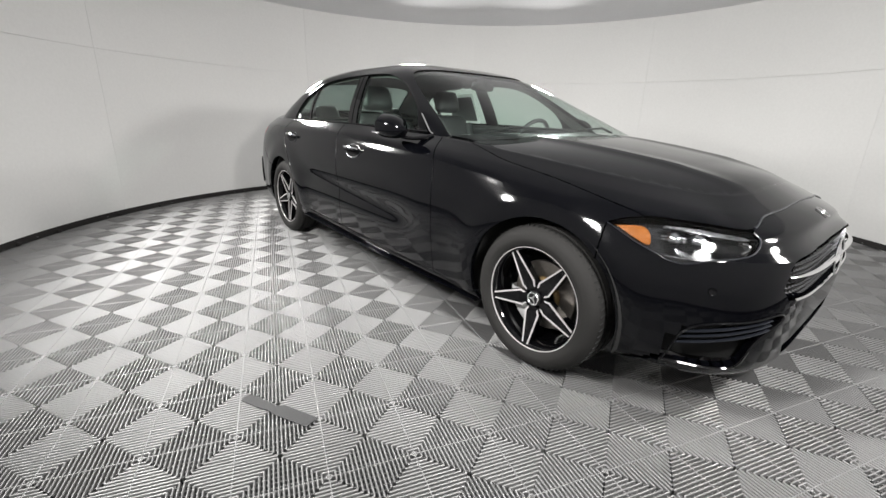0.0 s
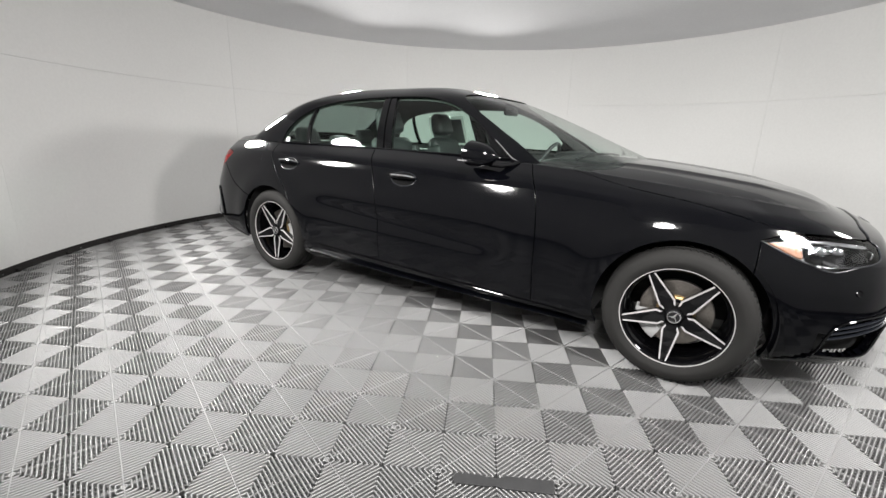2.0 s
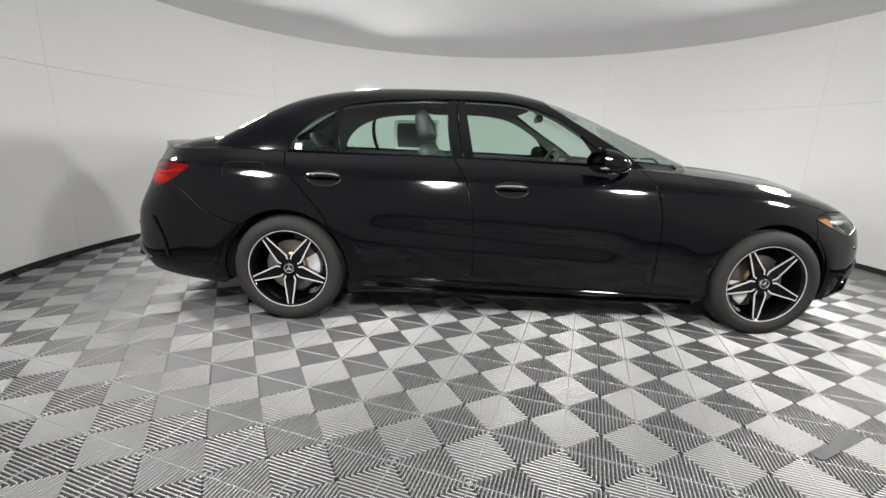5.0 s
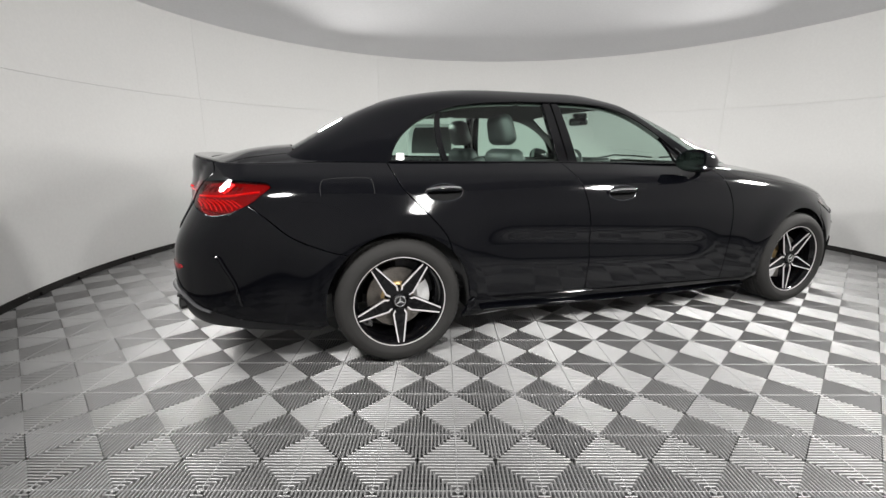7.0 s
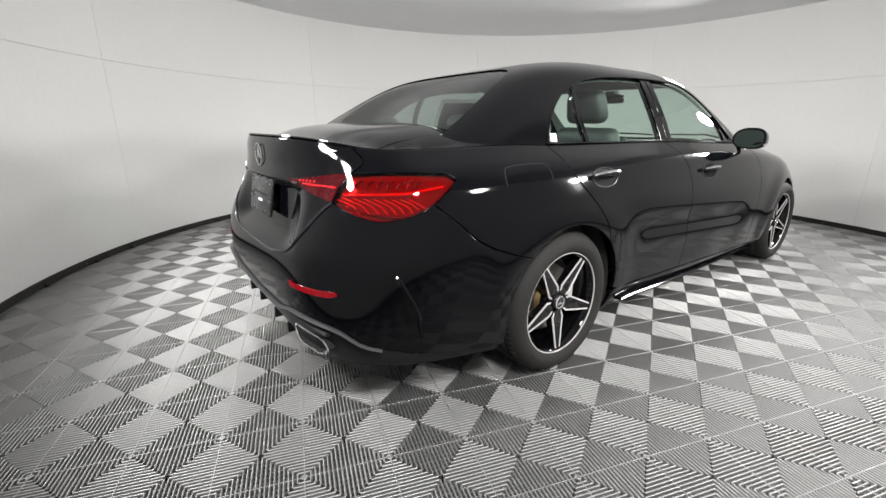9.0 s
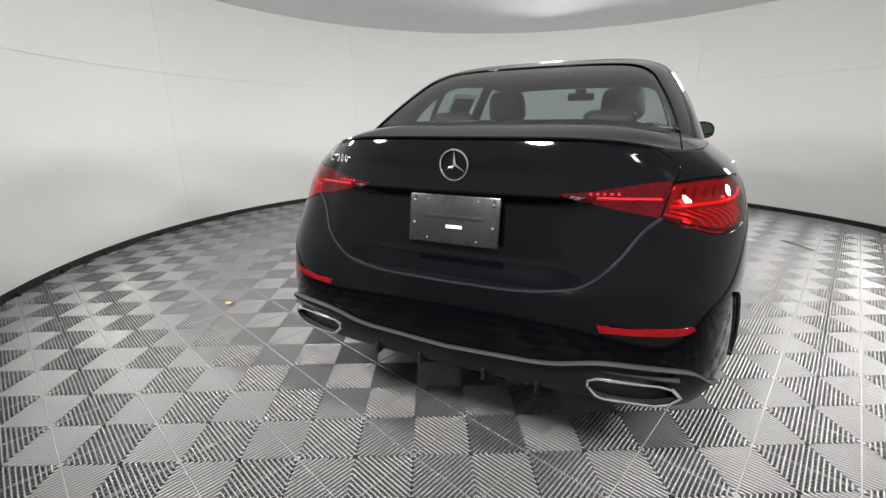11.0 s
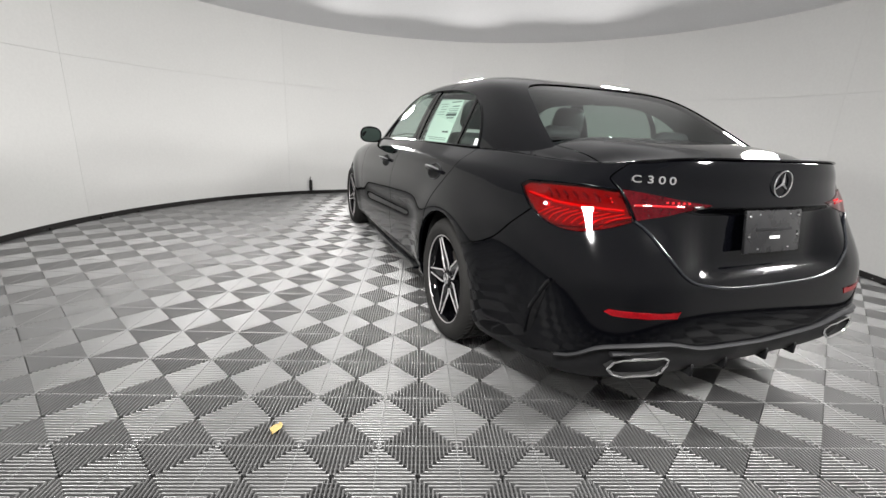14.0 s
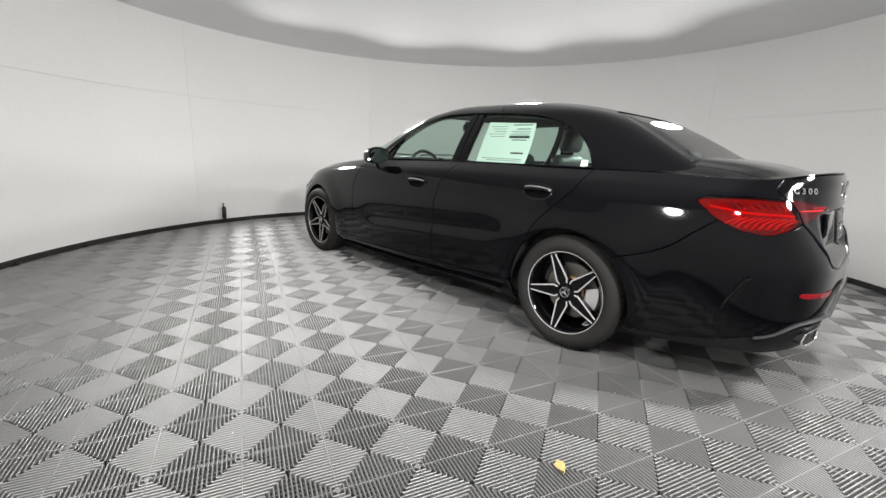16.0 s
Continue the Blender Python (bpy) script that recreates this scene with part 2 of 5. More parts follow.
def solid(name, piece, material, parent=None, label="", angle=40.0, at=None):
    """A part from (verts, faces), smooth but for its sharp edges."""
    me = mesh(name, *piece, material)
    bm = bmesh.new()
    bm.from_mesh(me)
    bmesh.ops.remove_doubles(bm, verts=bm.verts, dist=1e-5)
    bmesh.ops.recalc_face_normals(bm, faces=bm.faces)
    bm.to_mesh(me)
    bm.free()
    me.set_sharp_from_angle(angle=radians(angle))
    return part(name, me, parent, label, at)


def cut_cells(poly, du, dv):
    """The cells of a grid, cut to a polygon of (u, v): points and faces."""
    P = np.array(poly, float)
    Q = np.roll(P, -1, 0)

    def inside(a, b):
        hit = np.zeros(a.shape, bool)
        for (x0, y0), (x1, y1) in zip(P, Q):
            if y0 != y1:
                hit ^= ((y0 > b) != (y1 > b)) & (a < (x1 - x0) * (b - y0) / (y1 - y0) + x0)
        return hit

    touched = set()
    for p, q in zip(P, Q):
        n = int(max(abs(q[0] - p[0]) / du, abs(q[1] - p[1]) / dv) * 6) + 2
        for t in np.linspace(0, 1, n):
            a, b = (p + (q - p) * t) / (du, dv)
            for e in (-0.02, 0.02):
                touched.add((math.floor(a + e), math.floor(b + e)))
                touched.add((math.floor(a + e), math.floor(b - e)))
    i0, j0 = np.floor(P.min(0) / (du, dv)).astype(int)
    i1, j1 = np.ceil(P.max(0) / (du, dv)).astype(int)
    I, J = np.meshgrid(np.arange(i0, i1 + 1), np.arange(j0, j1 + 1), indexing="ij")
    full = inside((I + 0.5) * du, (J + 0.5) * dv)
    pts, index, faces = [], {}, []

    def key(a, b):
        k = (round(a, 6), round(b, 6))
        if k not in index:
            index[k] = len(pts)
            pts.append((a, b))
        return index[k]

    for i, j, ok in zip(I.ravel(), J.ravel(), full.ravel()):
        x0, x1, y0, y1 = i * du, (i + 1) * du, j * dv, (j + 1) * dv
        if (i, j) not in touched:
            if ok:
                faces.append([key(x0, y0), key(x1, y0), key(x1, y1), key(x0, y1)])
            continue
        face = [tuple(p) for p in P]
        for axis, lim, sign in ((0, x0, 1), (0, x1, -1), (1, y0, 1), (1, y1, -1)):
            out = []
            for k in range(len(face)):
                a, b = face[k - 1], face[k]
                da, db = sign * (a[axis] - lim), sign * (b[axis] - lim)
                if (da < 0) != (db < 0):
                    t = da / (da - db)
                    out.append((a[0] + (b[0] - a[0]) * t, a[1] + (b[1] - a[1]) * t))
                if db >= 0:
                    out.append(b)
            face = out
            if not face:
                break
        if len(face) > 2:
            ring = []
            for p in face:
                k = key(*p)
                if not ring or ring[-1] != k:
                    ring.append(k)
            if ring[0] == ring[-1]:
                ring.pop()
            area = 0.5 * abs(sum(pts[ring[k - 1]][0] * pts[ring[k]][1] - pts[ring[k]][0] * pts[ring[k - 1]][1] for k in range(len(ring))))
            if len(set(ring)) > 2 and len(set(ring)) == len(ring) and area > 1e-7 * du * dv:
                if sum(pts[ring[k - 1]][0] * pts[ring[k]][1] - pts[ring[k]][0] * pts[ring[k - 1]][1] for k in range(len(ring))) < 0:
                    ring.reverse()
                faces.append(ring)
    return np.array(pts), faces


def normals_of(chart, uv, flip):
    e = (0.002, 0.01) if isinstance(chart, Loft) else (0.004, 0.004)
    hi = (1, chart.n - 1) if isinstance(chart, Loft) else (9, 9)
    lo = (0, 0) if isinstance(chart, Loft) else (-9, -9)
    u, v = uv[:, 0], uv[:, 1]
    du = chart(np.minimum(u + e[0], hi[0]), v) - chart(np.maximum(u - e[0], lo[0]), v)
    dv = chart(u, np.minimum(v + e[1], hi[1])) - chart(u, np.maximum(v - e[1], lo[1]))
    n = np.cross(du, dv)
    length = np.linalg.norm(n, axis=1)
    n = np.where(length[:, None] > 1e-12, n / np.maximum(length, 1e-12)[:, None], (0, 0, 1))
    if isinstance(chart, Loft):
        n[(u <= 0) | (u >= 1), 1] = 0
        n /= np.maximum(np.linalg.norm(n, axis=1), 1e-9)[:, None]
    return n * flip


def skin(chart, poly, du, dv, inset=0.0, depth=0.018, flip=1, whole=False, gap=0.0016, sides="L"):
    """One panel of a surface, cut to a polygon, with rounded edges turned inwards: (verts, faces, normals). whole: both halves in one."""
    uv, faces = cut_cells(poly, du, dv)
    nor = normals_of(chart, uv, flip)
    pos = chart(uv[:, 0], uv[:, 1]) - nor * inset
    if flip < 0:
        faces = [f[::-1] for f in faces]
    once = {}
    for f in faces:
        for k in range(len(f)):
            a, b = f[k - 1], f[k]
            if (b, a) in once:
                del once[(b, a)]
            else:
                once[(a, b)] = True
    verts, normals = list(pos), list(nor)
    if depth:
        edges = [(a, b) for a, b in once if not (whole and abs(pos[a][1]) < 1e-4 and abs(pos[b][1]) < 1e-4)]
        outward = {}
        for a, b in edges:
            d = pos[b] - pos[a]
            for k in (a, b):
                o = np.cross(d, nor[k])
                outward[k] = outward.get(k, 0) + o / max(np.linalg.norm(o), 1e-9)
        ring = {}
        for k, o in outward.items():
            o = o / max(np.linalg.norm(o), 1e-9)
            lip = (nor[k] + o) / np.linalg.norm(nor[k] + o)
            if depth > 0 and gap > 0.001:
                pos[k] = pos[k] - o * 2.4 * gap
                verts[k] = pos[k]
            ring[k] = len(verts)
            verts += [pos[k] + (o - nor[k]) * 0.6 * gap, pos[k] + o * gap - nor[k] * 2 * gap, pos[k] + o * gap - nor[k] * depth]
            normals += [lip, o, o]
        for a, b in edges:
            p, q = ring[a], ring[b]
            faces += [(b, a, p, q), (q, p, p + 1, q + 1), (q + 1, p + 1, p + 2, q + 2)]
    return verts, faces, normals


def skin_mesh(name, material, *skins, whole=False, right=False):
    verts, faces, normals = [], [], []
    for v, f, n in skins:
        for mirror in ((False, True) if whole else (right,)):
            k = len(verts)
            s = np.array((1, -1 if mirror else 1, 1))
            verts += [p * s for p in v]
            normals += [p * s for p in n]
            faces += [tuple(i + k for i in (q[::-1] if mirror else q)) for q in f]
    return mesh(name, verts, faces, material, normals)


def fine(points, n=6):
    """A smooth open line through (u, v) points."""
    p = [np.array(q, float) for q in points]
    p = [2 * p[0] - p[1]] + p + [2 * p[-1] - p[-2]]
    out = []
    for a, b, c, d in zip(p, p[1:], p[2:], p[3:]):
        for k in range(n):
            t = k / n
            out.append(tuple(0.5 * (2 * b + (c - a) * t + (2 * a - 5 * b + 4 * c - d) * t * t + (3 * b - a - 3 * c + d) * t**3)))
    return out + [tuple(p[-2])]


def straight(points, n=8):
    p = [np.array(q, float) for q in points]
    return [tuple(a + (b - a) * k / n) for a, b in zip(p, p[1:]) for k in range(n)] + [tuple(p[-1])]

# ---- shape of the car: two lofted surfaces, cut into panels ----
def spline(xs, ys):
    """A natural cubic through the keys; straight on past the ends."""
    xs, ys = np.array(xs, float), np.array(ys, float)
    n, h = len(xs), np.diff(xs)
    A, r = np.eye(n), np.zeros(n)
    for i in range(1, n - 1):
        A[i, i - 1:i + 2] = h[i - 1], 2 * (h[i - 1] + h[i]), h[i]
        r[i] = 6 * ((ys[i + 1] - ys[i]) / h[i] - (ys[i] - ys[i - 1]) / h[i - 1])
    m = np.linalg.solve(A, r)

    def at(x):
        x = np.clip(np.asarray(x, float), xs[0], xs[-1])
        i = np.clip(np.searchsorted(xs, x) - 1, 0, n - 2)
        a, b, w = xs[i + 1] - x, x - xs[i], h[i]
        return m[i] * a**3 / (6 * w) + m[i + 1] * b**3 / (6 * w) + (ys[i] / w - m[i] * w / 6) * a + (ys[i + 1] / w - m[i + 1] * w / 6) * b

    return at


class Loft:
    """Closed plan outlines, one per level, from the front's middle (u = 0) by the left side to the rear's middle (u = 1)."""

    def __init__(self, xc, levels, height, bump=None):
        self.xc, self.height, self.bump, self.n = xc, height, bump, len(levels)
        k = np.arange(self.n)
        cols = list(zip(*levels))
        self.w, self.xf, self.xr, self.nf, self.nr = (spline(k, c) for c in cols)

    def __call__(self, u, v):
        u, v = np.broadcast_arrays(np.asarray(u, float), np.asarray(v, float))
        u = np.clip(u, 0, 1)
        front, half, end = u <= 0.5, np.minimum(u, 1 - u), 0.14
        n = np.where(front, self.nf(v), self.nr(v))
        reach = np.where(front, self.xf(v) - self.xc, self.xr(v) - self.xc)
        across = half <= end
        q = np.where(across, half / end, (0.5 - half) / (0.5 - end))
        far = (1 + q**n) ** (-1 / n)
        x = self.xc + reach * np.where(across, far, q * far)
        y = self.w(v) * np.where(across, q * far, far)
        y = np.where((u <= 0) | (u >= 1), 0.0, y)
        z = self.height(x, v)
        out = np.stack([x, y, z], -1)
        return self.bump(out) if self.bump else out

    def find(self, where, a, z):
        """(u, v) of the point at height z and at x = a on the side, y = a on the front or the rear."""
        if not hasattr(self, "seed"):
            U, V = np.meshgrid(np.linspace(0, 1, 241), np.linspace(0, self.n - 1, 61))
            self.seed = (U.ravel(), V.ravel(), self(U.ravel(), V.ravel()))
        U, V, P = self.seed
        ax = 0 if where == "s" else 1
        ok = {"s": np.ones(len(U), bool), "f": U < 0.32, "r": U > 0.68}[where]
        d = np.hypot(P[:, ax] - a, P[:, 2] - z) + np.where(ok, 0, 9)
        i = d.argmin()
        q = np.array([U[i], V[i]])
        for _ in range(12):
            e = 1e-4
            f0 = self(*q)[[ax, 2]] - (a, z)
            J = np.stack([(self(q[0] + e, q[1])[[ax, 2]] - f0 - (a, z)) / e, (self(q[0], q[1] + e)[[ax, 2]] - f0 - (a, z)) / e], 1)
            if abs(np.linalg.det(J)) < 1e-9:
                break
            step = np.linalg.solve(J, -f0)
            q = np.clip(q + np.clip(step, -0.05, 0.05), (0, 0), (1, self.n - 1))
        return tuple(q)


belt = spline((-2.5, -2.43, -2.38, -2.3, -2.1, -1.9, -1.7, -1.4, -0.4, 0.3, 0.7, 1.0, 1.43, 1.7, 2.0, 2.15, 2.26),
              (1.075, 1.044, 1.027, 1.015, 1.011, 1.015, 1.019, 1.015, 1.01, 0.99, 0.972, 0.945, 0.898, 0.860, 0.797, 0.745, 0.70))
LOW = (0.165, 0.22, 0.34, 0.50, 0.64)
RISE = (0.33, 0.62, 0.83, 1.0, 1.02)


low_part = spline(range(10), LOW + (0.76, 0.865, 0.94, 1.0, 1.006))


def body_height(x, v):
    """Fixed heights up to the waist, then rising to the belt line."""
    v = np.asarray(v, float)
    return np.where(v <= 4, low_part(np.minimum(v, 4.0)), 0.64 + (belt(x) - 0.64) * np.interp(v, range(4, 10), (0.0,) + RISE))


def ease(t):
    t = np.clip(t, 0, 1)
    return t * t * (3 - 2 * t)


def tail_bow(x, y, z=1.1):
    """How far the tail's upper face leans forward, and curves forward towards its corners."""
    bow = np.minimum(0.066 * (np.abs(y) / 0.5) ** 2.5, 0.074)
    return ease((-2.08 - x) / 0.28) * (bow * ease((z - 0.60) / 0.34) + 0.018 * ease((z - 0.86) / 0.11))


def nose_crown(x, y):
    """How much the nose is higher in its middle."""
    return 0.035 * np.exp(-(y / 0.42) ** 2) * ease((x - 1.72) / 0.30)


def body_bump(p):
    """Flared arches, a pressed-in door waist, the bowed tail and the plate's hollow in it."""
    x, y, z = p[..., 0], p[..., 1].copy(), p[..., 2]
    for cx in (1.4325, -1.4325):
        r = np.hypot(x - cx, z - 0.327)
        y = y + 0.016 * np.exp(-((r - 0.40) / 0.11) ** 2) * (y > 0.5)
    fade = np.clip((0.86 - np.abs(x + 0.20)) / 0.30, 0, 1)
    waist = np.exp(-((z - 0.545 + 0.065 * x) / 0.068) ** 2) * fade * fade * (3 - 2 * fade)
    y = y - 0.015 * waist * (y > 0.5)
    dent = np.clip((0.50 - np.abs(y)) / 0.22, 0, 1)
    dent = dent * dent * (3 - 2 * dent)
    ramp = np.clip((0.888 - z) / 0.03, 0, 1) * ease((z - 0.612) / 0.075) * np.interp(z, (0.69, 0.87), (0.056, 0.038))
    x = x + np.where(x < -2.2, dent * ramp, 0)
    x = x + tail_bow(x, y, z)
    full = np.exp(-((z - 0.715) / 0.035) ** 2) * ease((z - 0.668) / 0.03)
    middle = np.exp(-(y / 0.42) ** 2) * (x > 1.5)
    x, z = x + 0.028 * full * middle, z + nose_crown(x, y) * ease((z - 0.668) / 0.035)
    return np.stack([x, y, z], -1)


# level: half-width, front end, rear end, squareness in front and behind
BODY = Loft(-0.1, [
    (0.800, 2.165, -2.30, 4.4, 6.0), (0.868, 2.22, -2.40, 5.0, 6.6), (0.895, 2.245, -2.48, 5.0, 7.0),
    (0.910, 2.254, -2.50, 4.8, 6.4), (0.914, 2.25, -2.485, 4.3, 6.2), (0.905, 2.225, -2.455, 4.0, 6.2),
    (0.881, 2.17, -2.44, 4.0, 6.2), (0.841, 2.09, -2.443, 4.0, 5.6), (0.755, 1.99, -2.43, 4.0, 5.6),
    (0.690, 1.93, -2.40, 4.0, 5.6)], body_height, body_bump)
CABIN_Z = spline(range(9), (0.975, 1.06, 1.14, 1.22, 1.295, 1.352, 1.396, 1.425, 1.438))
CABIN = Loft(-0.45, [
    (0.757, 1.12, -2.10, 5.6, 9.0), (0.730, 0.92, -1.97, 5.6, 9.0), (0.700, 0.73, -1.83, 5.6, 9.0),
    (0.663, 0.545, -1.69, 5.5, 8.5), (0.624, 0.36, -1.54, 5.4, 8.0), (0.582, 0.20, -1.375, 5.0, 7.0),
    (0.510, 0.03, -1.175, 4.6, 5.6), (0.375, -0.12, -0.94, 3.8, 4.2), (0.012, -0.30, -0.60, 3.0, 3.0)],
    lambda x, v: CABIN_Z(v) + 0 * x)
crown = spline((-2.5, -2.43, -2.2, -1.9, -1.0, 0.7, 1.2, 1.6, 1.7, 1.8, 1.9, 1.95, 1.99, 2.3), (0.0, 0.0, 0.052, 0.088, 0.04, 0.035, 0.055, 0.0545, 0.0535, 0.0455, 0.0285, 0.0150, 0.0, 0.0))


class Lid:
    """The bonnet's and the boot lid's top, over x and y."""

    def edge(self, x):
        c = np.clip(np.abs((x + 0.1) / np.where(x > -0.1, 2.09, 2.33)), 0, 1)
        n = np.where(x > -0.1, 4.0, 5.6)
        return 0.755 * np.maximum(1 - c**n, 1e-6) ** (1 / n)

    def __call__(self, x, y):
        x, y = np.broadcast_arrays(np.asarray(x, float), np.asarray(y, float))
        t = np.clip(np.abs(y) / self.edge(x), 0, 1)
        dome = np.where(x > 0, 0.010 * np.exp(-((np.abs(y) - 0.30 - 0.12 * (1.9 - x)) / 0.05) ** 2) * np.clip((2.0 - x) / 0.3, 0, 1), 0)
        return np.stack([x + tail_bow(x, y), y, belt(x) + crown(x) * (1 - t ** np.where(x > 0, 3.0, 5.0)) + dome * (t < 0.98) + nose_crown(x, y)], -1)


LID = Lid()

# ---- the booth: floor of ribbed tiles, round wall, ceiling ----
TILE_S, TILE_TURN, TILE_AT = 0.3957, 26.65, (0.046, 0.079)


def ring_band(r0, r1, z0, z1, a0, a1, seg):
    """A curved slab between two radii and two heights."""
    verts, faces = [], []
    for i in range(seg + 1):
        a = a0 + (a1 - a0) * i / seg
        verts += [(r * math.cos(a), r * math.sin(a), z) for r, z in ((r0, z0), (r0, z1), (r1, z1), (r1, z0))]
    for i in range(seg):
        for k in range(4):
            j = (k + 1) % 4
            faces.append((4 * i + k, 4 * i + j, 4 * i + 4 + j, 4 * i + 4 + k))
    faces += [(3, 2, 1, 0), tuple(4 * seg + k for k in range(4))]
    return verts, faces


def disc(radius, z0, z1, seg=96):
    verts = [(radius * math.cos(2 * math.pi * i / seg), radius * math.sin(2 * math.pi * i / seg), z) for z in (z0, z1) for i in range(seg)]
    faces = [tuple(range(seg - 1, -1, -1)), tuple(range(seg, 2 * seg))]
    faces += [(i, (i + 1) % seg, seg + (i + 1) % seg, seg + i) for i in range(seg)]
    return verts, faces


at_centre = Matrix.Translation(CENTRE)
floor = solid("floor", disc(WALL_R + 0.6, -0.06, -0.026), TILE_BED, at=at_centre)
tagged(floor, "grey ribbed plastic interlocking tiles in a chequer of crossing ribs", "floor", kind="structure")
wall = solid("wall", ring_band(WALL_R + 0.012, WALL_R + 0.09, -0.02, WALL_H + 0.06, 0, 2 * math.pi, 120), WALL_WHITE, at=at_centre)
tagged(wall, "smooth white round wall of large curved sheets", "wall", kind="structure")
ceiling = solid("ceiling", disc(WALL_R + 0.2, WALL_H, WALL_H + 0.06), CEILING_GREY, at=at_centre)
tagged(ceiling, "plain flat grey ceiling above a round white wall", "ceiling", kind="structure")
baseboard = solid("baseboard", ring_band(WALL_R - 0.014, WALL_R + 0.004, 0.0, 0.052, 0, 2 * math.pi, 160), BASE_BLACK, at=at_centre)
tagged(baseboard, "black rubber skirting strip along the round wall", "skirting", kind="structure")

# nine sheets round the wall, each in a lower and an upper piece with fine joints
SHEETS = 9
step = 2 * math.pi / SHEETS
SEAM = radians(218.5)
low = mesh("wall_sheet", *ring_band(WALL_R, WALL_R + 0.012, 0.0, 1.598, 0.0002, step - 0.0002, 24), WALL_WHITE, smooth=False)
high = mesh("wall_sheet", *ring_band(WALL_R, WALL_R + 0.012, 1.6005, WALL_H + 0.05, 0.0002, step - 0.0002, 24), WALL_WHITE, smooth=False)
for me in (low, high):
    me.polygons.foreach_set("use_smooth", [True] * len(me.polygons))
    me.set_sharp_from_angle(angle=radians(30))
for i in range(SHEETS):
    for me in (low, high):
        part("wall_sheet", me, wall, at=Matrix.Rotation(SEAM + i * step, 4, "Z"))
clip = block(0.022, 0.03, 0.028, 0.005)
clip_mesh = mesh("clip", *clip, BASE_BLACK)
for i in range(44):
    a = 2 * math.pi * (i + 0.15 * math.sin(i * 2.3)) / 44
    part("clip", clip_mesh, baseboard, at=Matrix.Rotation(a, 4, "Z") @ Matrix.Translation((WALL_R - 0.024, 0, 0.014)))

screw_mesh = mesh("screw", *block(0.006, 0.016, 0.010, 0.002, seg=1), LAMP_CHROME)
for i in range(60):
    a = 2 * math.pi * (i + 0.3 * math.sin(i * 1.7)) / 60
    part("screw", screw_mesh, baseboard, at=Matrix.Rotation(a, 4, "Z") @ Matrix.Translation((WALL_R - 0.015, 0, 0.012 + 0.008 * math.sin(i * 3.1))))


def tile_piece():
    """One tile: four quarters of slanting ribs, a cross bar in each, low webs between the ribs."""
    h, out = TILE_S / 4, []
    half = TILE_S / 2 * math.sqrt(0.5)
    count = 20
    pitch = 2 * half / count

    def bar(c, d, length, width, top, foot, round_top=True):
        """A rib with a rounded back; its foot is left open."""
        c, d = np.array(c), np.array(d)
        s = np.array((-d[1], d[0]))
        half_section = ((0.66, foot), (0.50, top - 0.42 * width), (0.36, top - 0.12 * width), (0.13, top)) if round_top else ((0.5, foot), (0.5, top))
        section = list(half_section) + [(-w, z) for w, z in half_section[::-1]]
        n = len(section)
        v = []
        for e in (-1, 1):
            for w, z in section:
                p = c + d * e * length + s * w * width
                v.append((p[0], p[1], z))
        return v, [(k, k + 1, n + k + 1, n + k) for k in range(n - 1)]

    for qx in (-1, 1):
        for qy in (-1, 1):
            c = np.array((qx * h, qy * h))
            run = np.array((-qx * qy, 1.0)) * math.sqrt(0.5)
            over = np.array((run[1], -run[0]))
            for i in range(count):
                p = -half + (i + 0.5) * pitch
                out.append(bar(c + over * p, run, half - abs(p) - 0.0006, 0.0067, 0.0, -0.026))
            for i in range(-6, 7):
                p = i * half / 7
                out.append(bar(c + run * p, over, half - abs(p) - 0.001, 0.0036, -0.009, -0.026, False) if i else bar(c, over, half - 0.001, 0.0043, -0.0005, -0.026))
    return weld(*out)


tile_mesh = mesh("tile", *tile_piece(), TILE)
tile_mesh.set_sharp_from_angle(angle=radians(60))
turn = Matrix.Translation((TILE_AT[0], TILE_AT[1], 0)) @ Matrix.Rotation(radians(TILE_TURN), 4, "Z")
inv = at_centre.inverted()
for i in range(-12, 13):
    for j in range(-12, 13):
        m = inv @ turn @ Matrix.Translation((i * TILE_S, j * TILE_S, 0))
        if m.translation.xy.length < WALL_R + 0.19:
            part("tile", tile_mesh, floor, at=m)

# ---- the car ----
car = thing("car", "gloss black four-door saloon parked on grey ribbed tiles", "car")
FRONT, REAR, HUB = 1.4325, -1.4325, 0.327
b = lambda where, a, z: BODY.find(where, a, z)
c = lambda where, a, z: CABIN.find(where, a, z)


def arch(cx, a0, a1, r=0.363, n=24):
    return [b("s", cx + r * math.cos(radians(a0 + (a1 - a0) * k / n)), HUB + r * math.sin(radians(a0 + (a1 - a0) * k / n))) for k in range(n + 1)]


def along(v, x0, x1, n=40):
    """Points of one level of the body between two x."""
    out = []
    for k in range(n + 1):
        x = x0 + (x1 - x0) * k / n
        lo, hi = 0.0, 1.0
        for _ in range(40):
            mid = (lo + hi) / 2
            if BODY(mid, v)[0] > x:
                lo = mid
            else:
                hi = mid
        out.append((lo, v))
    return out


seam = 0.625
lo, hi = -2.42, -1.9
for _ in range(40):
    half_way = (lo + hi) / 2
    lo, hi = (half_way, hi) if LID.edge(half_way) < seam else (lo, half_way)
sill = lambda x: 0.272 - 0.038 * x
U, V = 0.006, 0.125
